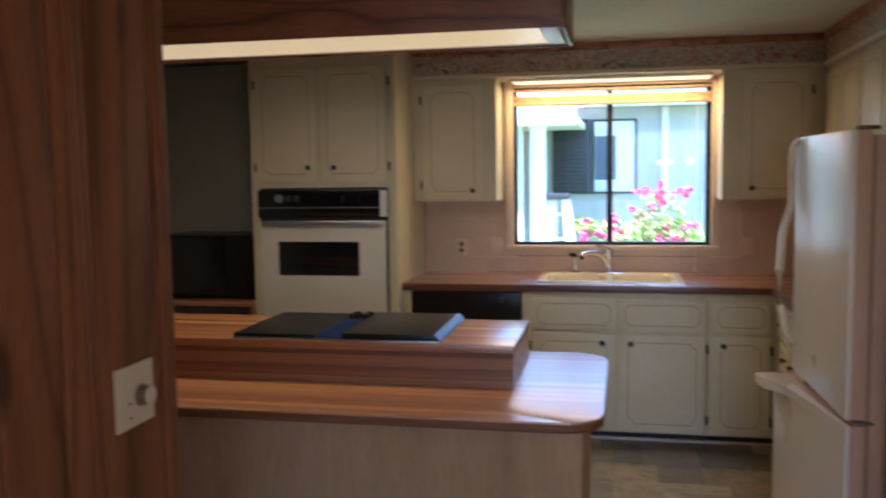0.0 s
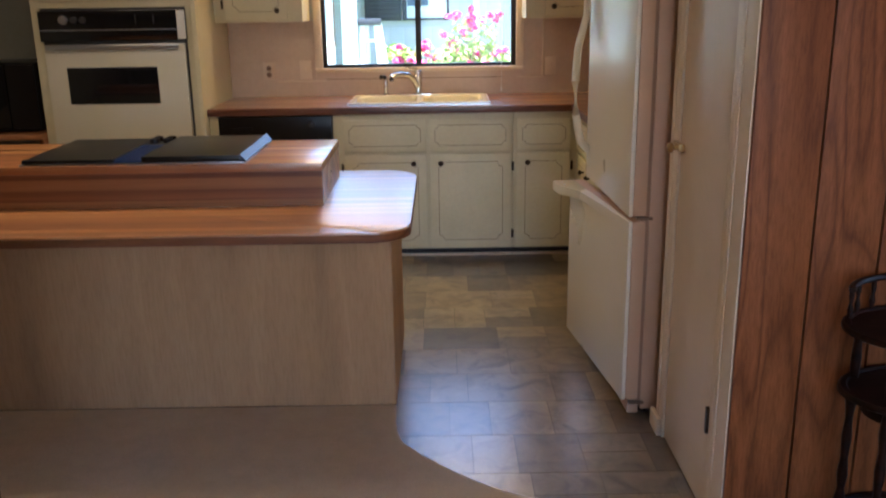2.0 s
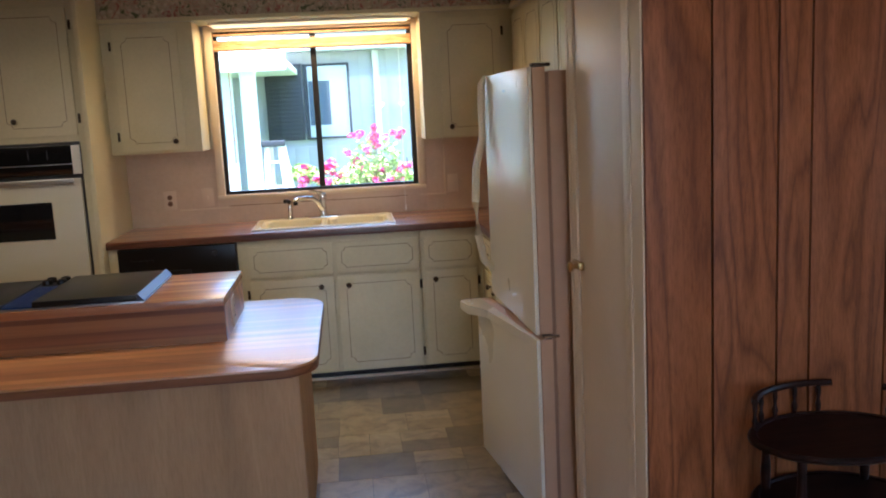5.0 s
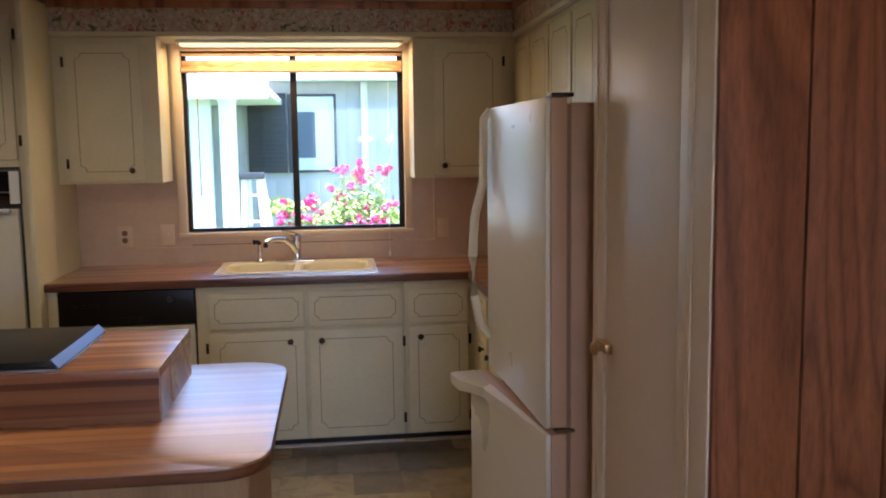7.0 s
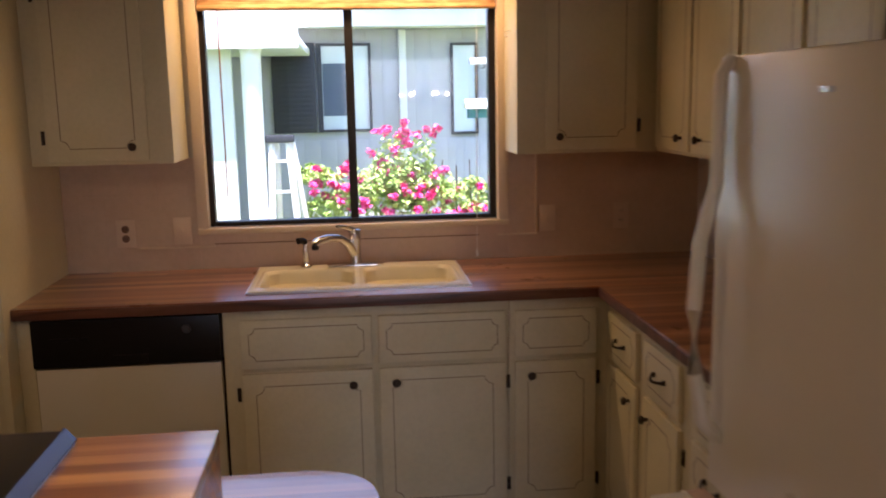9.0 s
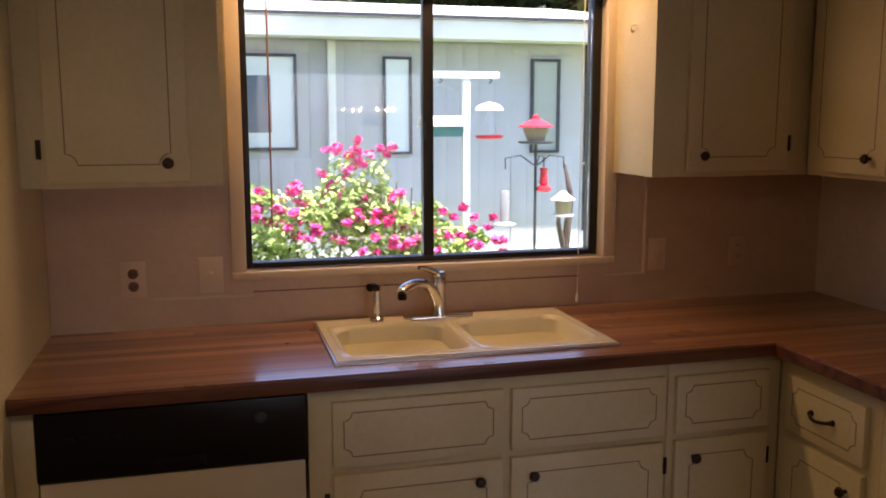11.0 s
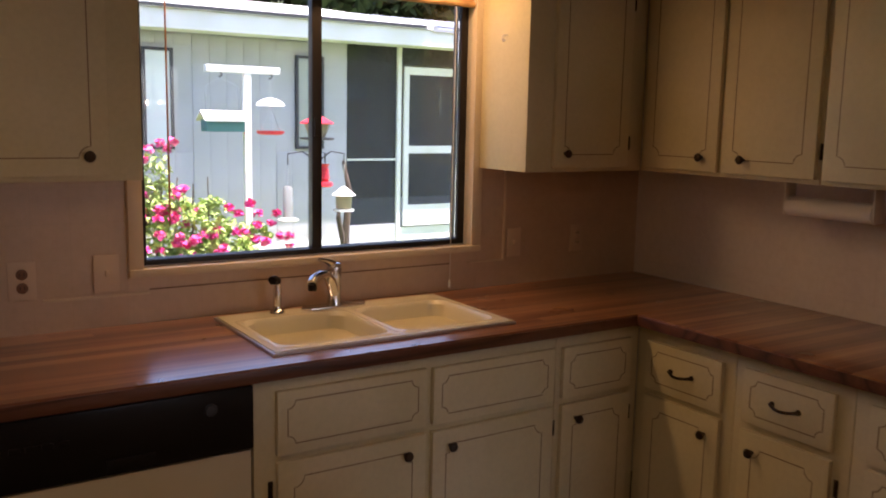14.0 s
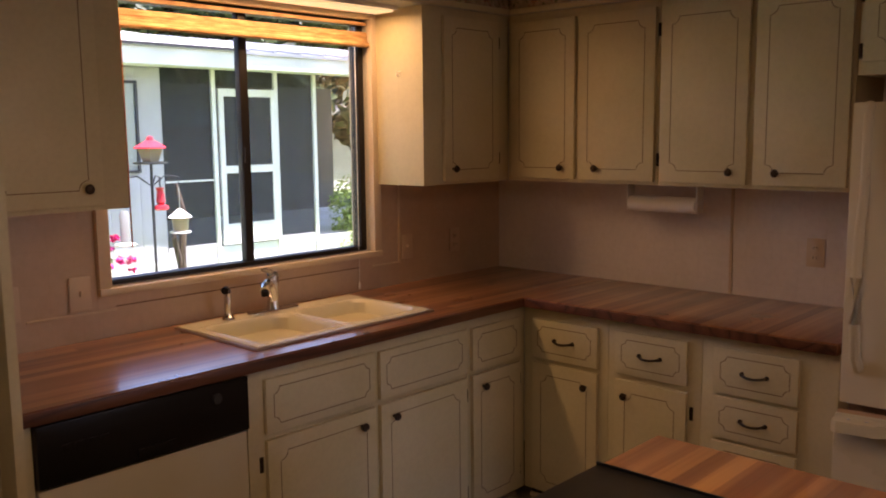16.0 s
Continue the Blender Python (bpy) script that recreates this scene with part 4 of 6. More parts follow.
def nook():
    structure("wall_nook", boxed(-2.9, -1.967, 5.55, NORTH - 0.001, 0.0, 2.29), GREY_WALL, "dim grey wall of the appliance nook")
    s = thing("shelf_unit", (-2.4, 5.3, 0), "low wooden shelf unit holding the microwave", "shelf")
    part("top", boxed(-2.85, -1.97, 5.02, 5.548, 0.76, 0.792, bevel=0.004), COUNTER, s)
    for x in (-2.85, -1.995):
        part("side", boxed(x, x + 0.025, 5.04, 5.548, 0.0, 0.76, bevel=0.002), TRIM_WOOD, s)
    part("shelf", boxed(-2.824, -1.996, 5.05, 5.548, 0.4, 0.42), TRIM_WOOD, s)
    m = thing("microwave_oven", (-2.3, 5.3, 0.793), "black microwave oven on the shelf", "microwave")
    part("case", boxed(-2.62, -2.0, 5.12, 5.53, 0.8, 1.19, bevel=0.008), BLACK_PLASTIC, m)
    part("door", boxed(-2.615, -2.17, 5.1, 5.119, 0.81, 1.18, bevel=0.004), BLACK_GLASS, m)
    part("control_panel", boxed(-2.165, -2.005, 5.102, 5.119, 0.81, 1.18, bevel=0.003), BLACK_PLASTIC, m)
    for x in (-2.58, -2.05):
        part("foot", boxed(x - 0.02, x + 0.02, 5.2, 5.24, 0.792, 0.8), BLACK_PLASTIC, m)


nook()


def refrigerator():
    x0, y0, y1, h = 0.962, 2.95, 3.715, 1.685
    f = thing("refrigerator", (x0, y0, 0), "bisque bottom-freezer refrigerator with long handles", "refrigerator")
    part("cabinet", boxed(x0 + 0.075, 1.64, y0 + 0.008, y1 - 0.008, 0.03, h - 0.015, bevel=0.006), BISQUE_WARM_SHADE, f, "beige textured cabinet side with warm shade in its colour")
    part("gasket", boxed(x0 + 0.062, x0 + 0.076, y0 + 0.012, y1 - 0.012, 0.06, h - 0.02), GASKET, f, "dull door gasket")
    ajar = Matrix.Translation((x0 + 0.062, y0, 0)) @ Matrix.Rotation(radians(5.2), 4, "Z") @ Matrix.Translation((-x0 - 0.062, -y0, 0))
    up = part("fridge_door", boxed(x0, x0 + 0.016, y0, y1, 0.765, h, bevel=0.006), BISQUE, f, "smooth bisque upper door")
    low = part("freezer_drawer", boxed(x0, x0 + 0.016, y0, y1, 0.075, 0.75, bevel=0.006), BISQUE, f, "smooth bisque freezer door, slightly ajar", ajar)
    part("door_edge", boxed(x0 + 0.0165, x0 + 0.062, y0 + 0.001, y1 - 0.001, 0.767, h - 0.002, bevel=0.004), BISQUE_WARM_SHADE, up, "door edge, warm bounce light in its pinkish beige")
    part("door_edge", boxed(x0 + 0.0165, x0 + 0.062, y0 + 0.001, y1 - 0.001, 0.077, 0.748, bevel=0.004), BISQUE_WARM_SHADE, low, "door edge, warm bounce light in its pinkish beige", ajar)
    yh = y1 - 0.05
    pts = [(x0 + 0.003, yh, 1.68), (x0 - 0.02, yh, 1.65), (x0 - 0.024, yh, 1.43), (x0 - 0.055, yh, 1.31), (x0 - 0.064, yh, 1.17), (x0 - 0.058, yh, 1.03), (x0 - 0.036, yh, 0.92), (x0 + 0.003, yh, 0.88)]
    part("handle", tube(bmesh.new(), pts, [0.014, 0.014, 0.014, 0.015, 0.016, 0.016, 0.017, 0.018], 10), BISQUE, up, "tall bowed handle")
    bm = prism(bmesh.new(), [(x0 + 0.003, y0 + 0.06), (x0 + 0.003, y1 - 0.006), (x0 - 0.07, y1 - 0.006), (x0 - 0.08, y1 - 0.02), (x0 - 0.078, y1 - 0.13), (x0 - 0.05, y1 - 0.17), (x0 - 0.022, y1 - 0.24), (x0 - 0.008, y0 + 0.2)], 0.714, 0.75, 0.007)
    part("handle", bm, BISQUE, low, "tapered grip at the opening side", ajar)
    for y in (y1 - 0.05, y1 - 0.1):
        part("screw", lathe(bmesh.new(), (x0 - 0.05, y, 0.75), [(0.006, 0), (0.004, 0.002)], 10), STEEL, low, "small screw head", ajar)
    for z in (0.757, 0.06):
        part("hinge", boxed(x0 + 0.03, x0 + 0.085, y0 - 0.003, y0 + 0.03, z - 0.004, z + 0.004, bevel=0.0015), AGED_BRASS, f, "dark hinge plate")
    part("hinge", boxed(x0 + 0.02, x0 + 0.085, y0 + 0.012, y0 + 0.05, h + 0.0, h + 0.012, bevel=0.004), BRONZE, f, "dark top hinge")
    part("badge", boxed(x0 - 0.0025, x0 - 0.0005, 3.3, 3.34, 1.61, 1.62, bevel=0.001), STEEL, up)
    part("base_grille", boxed(x0 + 0.03, x0 + 0.07, y0 + 0.02, y1 - 0.02, 0.012, 0.075), BISQUE_WARM_SHADE, f)
    for y in (y0 + 0.06, y1 - 0.06):
        part("foot", lathe(bmesh.new(), (x0 + 0.1, y, 0.004), [(0.02, 0), (0.02, 0.02), (0.012, 0.026)], 12), BLACK_PLASTIC, f)
    f.rotation_euler = (0, 0, radians(2.0))


refrigerator()


def closet_door():
    d = thing("door_1", (1.1, 2.54, 0), "narrow flush cream closet door with a small latch", "door", kind="structure")
    part("leaf", boxed(1.083, 1.118, 2.303, 2.785, 0.012, 2.045, bevel=0.003), DOOR_PAINT, d)
    for z in (0.32, 1.97):
        part("hinge", boxed(1.068, 1.083, 2.29, 2.306, z - 0.04, z + 0.04, bevel=0.002), BRONZE, d)
    l = part("latch", boxed(1.064, 1.082, 2.73, 2.82, 1.027, 1.052, bevel=0.004), BRASS, d, "small brass surface latch")
    part("latch_knob", lathe(bmesh.new(), (1.064, 2.745, 1.04), [(0.008, 0), (0.008, 0.014), (0.016, 0.02), (0.017, 0.028), (0.008, 0.034)], 14, "X"), BRASS, l)


closet_door()

# ---- island ----
I0 = -2.3
island = thing("kitchen_island", (-1.1, 3.4, 0), "kitchen island with pale wood front and butcher-block tops", "kitchen island")
part("front_panel", boxed(I0, 0.128, 3.07, 3.09, 0.012, 0.737, bevel=0.002), PALE_WOOD, island, "pale wood-grain front panel")
part("end_panel", boxed(0.112, 0.13, 3.0905, 3.84, 0.003, 0.737, bevel=0.002), PALE_WOOD, island)
part("carcass", boxed(I0, 0.1115, 3.0905, 3.84, 0.003, 0.737), CREAM_IN, island)
BY0, BY1, BX, BZ = 2.78, 3.88, 0.208, 0.769
outline = [(I0, BY0), *arc(BX - 0.13, BY0 + 0.13, 0.13, -90, 0), *arc(BX - 0.14, BY1 - 0.14, 0.14, 0, 90), (I0, BY1)]
band = [(I0, BY0 - 0.0015), *arc(BX - 0.13, BY0 + 0.13, 0.1315, -90, 0), *arc(BX - 0.14, BY1 - 0.14, 0.1415, 0, 90), (I0, BY1 + 0.0015)]
part("edge_band", prism(bmesh.new(), band, BZ - 0.0355, BZ - 0.0075), BAR_EDGE, island, "red-brown laminate edge")
part("bar_top", prism(bmesh.new(), outline, BZ - 0.037, BZ, 0.006), BAR_LOW, island, "striped butcher-block laminate bar with rounded end")
part("riser_top", boxed(I0, -0.123, 3.188, 3.752, 0.9, 0.93, bevel=0.003), BAR, island, "striped laminate top")
part("riser_front", boxed(I0, -0.125, 3.19, 3.208, BZ + 0.0005, 0.8995), RISER_SHADED, island)
part("riser_end", boxed(-0.144, -0.125, 3.2085, 3.75, BZ + 0.0005, 0.8995), BAR_LOW, island)
part("riser_back", boxed(I0, -0.1445, 3.732, 3.75, BZ + 0.0005, 0.8995), BAR, island)


def cooktop():
    z = 0.9305
    c = thing("cooktop", (-0.85, 3.45, z), "black glass downdraft cooktop with chrome edge", "cooktop")
    part("tray", boxed(-1.24, -0.405, 3.195, 3.720, z, z + 0.008, bevel=0.003), STEEL, c)
    part("burner_panel", boxed(-1.232, -0.895, 3.201, 3.715, z + 0.008, z + 0.022, bevel=0.004), COOK_GLASS, c)
    part("burner_panel", boxed(-0.79, -0.428, 3.201, 3.715, z + 0.008, z + 0.03, bevel=0.004), COOK_GLASS, c)
    g = part("vent_grille", boxed(-0.893, -0.792, 3.205, 3.585, z + 0.008, z + 0.016), BLUE_MESH, c, "bluish vent mesh")
    for k in range(12):
        part("bar", boxed(-0.89, -0.795, 3.215 + k * 0.03, 3.223 + k * 0.03, z + 0.016, z + 0.02), BLUE_MESH, g)
    part("control_strip", boxed(-0.893, -0.792, 3.590, 3.715, z + 0.008, z + 0.016), COOK_GLASS, c)
    for x in (-0.87, -0.815):
        for y in (3.625, 3.68):
            part("knob", lathe(bmesh.new(), (x, y, z + 0.016), [(0.02, 0), (0.018, 0.018), (0.006, 0.021)], 14), BLACK_PLASTIC, c)
    bm = bmesh.new()
    prism(bm, [(z + 0.006, -0.427), (z + 0.006, -0.403), (z + 0.01, -0.403), (z + 0.034, -0.424), (z + 0.034, -0.427)], 3.197, 3.718)
    bm.transform(Matrix(((0, 1, 0, 0), (0, 0, 1, 0), (1, 0, 0, 0), (0, 0, 0, 1))))
    part("edge_trim", bm, EDGE_STEEL, c, "dull chrome side edge")


cooktop()
o = wall_plate("wall_outlet", "ivory outlet on the end of the riser", (-0.125, 3.4, 0.838), (0, 0, radians(90)), "outlet")


def island_soffit():
    structure("island_soffit", cells([I0, 0.05], [3.2, 3.7], lambda i, j: False, 2.11, CEIL), SOFFIT_WOOD, "dark wood soffit box above the island")
    for x0, x1, y0, y1 in ((I0, 0.052, 3.188, 3.2), (I0, 0.052, 3.7, 3.712), (0.05, 0.064, 3.2, 3.7)):
        structure("trim", boxed(x0, x1, y0, y1, 2.075, CEIL - 0.001, bevel=0.002), SOFFIT_WOOD, "dark wood soffit facing")
    l = thing("island_light", (-1.15, 3.45, 2.078), "long lit fluorescent panel under the soffit", "light fixture")
    part("diffuser", boxed(I0 + 0.02, -0.035, 3.225, 3.675, 2.088, 2.094), LAMP_PANEL, l, "glowing warm white diffuser")
    part("end_strip", boxed(-0.034, 0.039, 3.202, 3.698, 2.084, 2.109, bevel=0.002), WHITE_PLASTIC, l, "white metal end strip")
    for y in (3.202, 3.676):
        part("side_strip", boxed(I0 + 0.02, -0.035, y, y + 0.022, 2.084, 2.109, bevel=0.002), WHITE_PLASTIC, l)


island_soffit()


# ---- dining side ----
def dimmer():
    x, y, z = STUB_X, 1.517, 1.155
    d = thing("dimmer_switch", (x, y, z), "ivory wall plate with a round dimmer knob", "switch")
    part("plate", boxed(x, x + 0.006, y - 0.065, y + 0.065, z - 0.06, z + 0.06, bevel=0.002), AGED_PLATE, d)
    c = (x + 0.006, y + 0.018, z - 0.004)
    dial = part("dial", lathe(bmesh.new(), c, [(0.022, 0), (0.022, -0.004), (0.02, -0.006), (0.019, -0.019)], 24, "X"), AGED_BRASS, d, "round knob with a tarnished skirt")
    part("cap", lathe(bmesh.new(), (c[0] + 0.019, c[1], c[2]), [(0.0188, 0), (0.0184, -0.003), (0.015, -0.005)], 24, "X"), AGED_PLATE, dial, "yellowed ivory cap")
    for dz in (-0.012, -0.04):
        part("screw", lathe(bmesh.new(), (x + 0.006, y - 0.022, z + dz), [(0.004, 0), (0.003, -0.002)], 8, "X"), AGED_BRASS, d)


dimmer()


def tier_table():
    cx, cy = 1.495, 1.965
    oval = Matrix.Translation((cx, cy, 0)) @ Matrix.Diagonal((1, 0.76, 1, 1)) @ Matrix.Translation((-cx, -cy, 0))
    t = thing("tier_table", (cx, cy, 0.012), "dark mahogany three-tier round stand against the panelling", "side table")
    for z, r in ((0.165, 0.218), (0.545, 0.205), (0.71, 0.212)):
        part("shelf", lathe(bmesh.new(), (cx, cy, z), [(r - 0.012, 0), (r, 0.006), (r, 0.014), (r - 0.006, 0.02), (r - 0.02, 0.02), (r - 0.024, 0.016), (0.01, 0.016)], 40), MAHOGANY, t, "", oval)
    part("drawer", lathe(bmesh.new(), (cx, cy, 0.49), [(0.12, 0), (0.145, 0.01), (0.15, 0.054)], 28), MAHOGANY, t, "round drawer box under the middle shelf", oval)
    for k in range(4):
        x, y = cx + (0.134, -0.134, -0.134, 0.134)[k], cy + (0.09, 0.09, -0.09, -0.09)[k]
        prof = [(0.011, 0), (0.014, 0.02), (0.009, 0.06), (0.013, 0.1), (0.014, 0.2), (0.009, 0.23), (0.014, 0.27), (0.009, 0.32), (0.013, 0.38), (0.009, 0.43), (0.014, 0.48), (0.01, 0.53), (0.013, 0.6), (0.01, 0.64), (0.011, 0.705)]
        part("leg", lathe(bmesh.new(), (x, y, 0.012), prof, 12), MAHOGANY, t)
    for a0, a1 in ((70, 165), (-20, 30)):
        pts = [(cx + 0.195 * math.cos(radians(a0 + (a1 - a0) * k / 10)), cy + 0.195 * math.sin(radians(a0 + (a1 - a0) * k / 10)) * 0.76, 0.81) for k in range(11)]
        g = part("gallery_rail", tube(bmesh.new(), pts, 0.009, 8), MAHOGANY, t)
        for k in range(1, 10, 2):
            x, y, z = pts[k]
            part("spindle", lathe(bmesh.new(), (x, y, 0.732), [(0.005, 0), (0.008, 0.02), (0.004, 0.035), (0.007, 0.055), (0.005, 0.074)], 8), MAHOGANY, g)


tier_table()


def sofa():
    s = thing("sofa", (3.1, 3.0, 0.012), "cream sofa with a grey and rust leaf print", "sofa")
    part("base", boxed(2.24, 4.2, 2.58, 3.42, 0.06, 0.4, bevel=0.03), SOFA, s)
    part("back", boxed(2.26, 4.18, 2.575, 2.84, 0.4, 0.72, bevel=0.07), SOFA, s)
    for x in (2.17, 4.05):
        bm = boxed(x, x + 0.22, 2.57, 3.42, 0.06, 0.56, bevel=0.04)
        rod(bm, (x + 0.11, 2.565, 0.56), (x + 0.11, 3.43, 0.56), 0.125, seg=24)
        part("arm", bm, SOFA, s)
    for k in range(9):
        part("skirt_fold", boxed(2.18 + k * 0.216, 2.394 + k * 0.216, 2.556, 2.57, 0.045, 0.3, bevel=0.006), SOFA, s)
    # black slab stands in for the shade under the sofa
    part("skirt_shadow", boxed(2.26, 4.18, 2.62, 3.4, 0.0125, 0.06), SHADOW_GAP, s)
    for k in range(3):
        part("seat_cushion", boxed(2.42 + k * 0.53, 2.94 + k * 0.53, 2.84, 3.44, 0.4, 0.53, bevel=0.04), SOFA, s)
    c = solid("cushion", boxed(2.42, 2.98, 2.845, 2.99, 0.535, 0.83, bevel=0.05), TAN, "tan gold throw cushion on the sofa", "cushion")
    c.rotation_euler = (radians(-6), 0, 0)


sofa()


def drawer_desk():
    d = thing("sideboard", (3.95, 4.6, 0.012), "dark wood sideboard with white drawers and cupboard doors", "sideboard")
    part("body", boxed(3.3, 4.8, 4.45, 4.9, 0.1, 0.84, bevel=0.004), CHEST_WOOD, d)
    part("top", boxed(3.26, 4.84, 4.41, 4.93, 0.84, 0.872, bevel=0.006), CHEST_WOOD, d)
    part("plinth", boxed(3.32, 4.78, 4.48, 4.9, 0.012, 0.1), CHEST_WOOD, d)
    part("hutch_back", boxed(3.32, 4.78, 4.8, 4.84, 0.8725, 1.95, bevel=0.003), CHEST_WOOD, d)
    for x in (3.3, 4.77):
        part("hutch_side", boxed(x, x + 0.03, 4.6, 4.8, 0.8725, 1.95, bevel=0.003), CHEST_WOOD, d)
    for z in (1.35, 1.95):
        part("hutch_shelf", boxed(3.331, 4.769, 4.61, 4.8, z, z + 0.025, bevel=0.003), CHEST_WOOD, d)
    part("lower_rail", boxed(3.3, 4.8, 4.425, 4.449, 0.4, 0.465, bevel=0.004), CHEST_WOOD, d)
    for z0, z1 in ((0.7, 0.82), (0.5, 0.67)):
        f = part("drawer_front", boxed(3.37, 3.645, 4.43, 4.449, z0, z1, bevel=0.004), WHITE_PLASTIC, d, "white drawer front")
        part("handle", boxed(3.46, 3.55, 4.412, 4.43, (z0 + z1) / 2, (z0 + z1) / 2 + 0.018, bevel=0.004), BRONZE, f, "dark cup pull")
    for x in (3.69, 4.05, 4.41):
        f = part("door", boxed(x, x + 0.34, 4.43, 4.449, 0.48, 0.82, bevel=0.004), WHITE_PLASTIC, d, "white cupboard door")
        part("handle", boxed(x + 0.29, x + 0.305, 4.412, 4.43, 0.6, 0.68, bevel=0.003), BRONZE, f)


drawer_desk()

def chandelier():
    cx, cy, z = 0.94, 0.4, 1.5
    c = thing("chandelier", (cx, cy, z), "brass six-arm chandelier with lit candle bulbs", "chandelier")
    part("stem", lathe(bmesh.new(), (cx, cy, z), [(0.01, 0), (0.05, 0.03), (0.06, 0.06), (0.02, 0.1), (0.03, 0.16), (0.012, 0.2), (0.008, 0.34)], 16), BRASS, c)
    part("chain", rod(bmesh.new(), (cx, cy, z + 0.34), (cx, cy, CEIL - 0.03), 0.005, seg=8), BRASS, c)
    part("canopy", lathe(bmesh.new(), (cx, cy, CEIL - 0.035), [(0.02, 0), (0.06, 0.02), (0.065, 0.035)], 18), BRASS, c)
    for k in range(6):
        a = radians(60 * k)
        u, w = math.cos(a), math.sin(a)
        arm = part("arm", tube(bmesh.new(), [(cx + u * r, cy + w * r, z + h) for r, h in ((0.03, 0.06), (0.1, 0.01), (0.18, 0.0), (0.23, 0.03), (0.24, 0.07))], 0.006, 8), BRASS, c)
        part("candle", rod(bmesh.new(), (cx + u * 0.24, cy + w * 0.24, z + 0.07), (cx + u * 0.24, cy + w * 0.24, z + 0.13), 0.01), PLATE, arm)
        part("bulb", lathe(bmesh.new(), (cx + u * 0.24, cy + w * 0.24, z + 0.13), [(0.006, 0), (0.013, 0.014), (0.011, 0.03), (0.002, 0.05)], 10), BULB, arm)


chandelier()


# ---- outdoors ----
GZ = -0.5
solid("ground", boxed(-400, 400, 5.9, 800, GZ - 0.3, GZ + 0.18), GROUND, "sunlit lawn with bare sandy patches", "", "structure")
# eave of this house above the window
structure("eave", boxed(-3.6, 5.8, 5.84, 6.45, 2.32, 2.42), OUT_WHITE, "white eave above the kitchen window")
HY = 13.0


def pane_window(parent, x0, x1, z0, z1, bars=(), glazing=None):
    w = part("window", cells([x0, x0 + 0.034, x1 - 0.034, x1], [z0, z0 + 0.034, z1 - 0.034, z1], lambda i, j: i == 1 and j == 1, -HY + 0.002, -HY + 0.045), DARK_GREY, parent, "dark window frame", Matrix(((1, 0, 0, 0), (0, 0, -1, 0), (0, 1, 0, 0), (0, 0, 0, 1))))
    part("pane", boxed(x0 + 0.034, x1 - 0.034, HY - 0.02, HY - 0.004, z0 + 0.034, z1 - 0.034), glazing or PANE, w, "glass with the reflected tone in its colour")
    for b in bars:
        part("glazing_bar", boxed(b - 0.03, b + 0.03, HY - 0.04, HY - 0.021, z0 + 0.034, z1 - 0.034), DARK_GREY, w)
    return w


# pale pane colour stands in for reflected sky, DARK_PANE for a dark reflection
PANE = shader("sky_reflection_pane", (0.66, 0.72, 0.72), 0.08)
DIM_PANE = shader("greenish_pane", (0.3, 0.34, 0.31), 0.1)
DARK_PANE = shader("dark_reflection_pane", (0.12, 0.15, 0.2), 0.1)


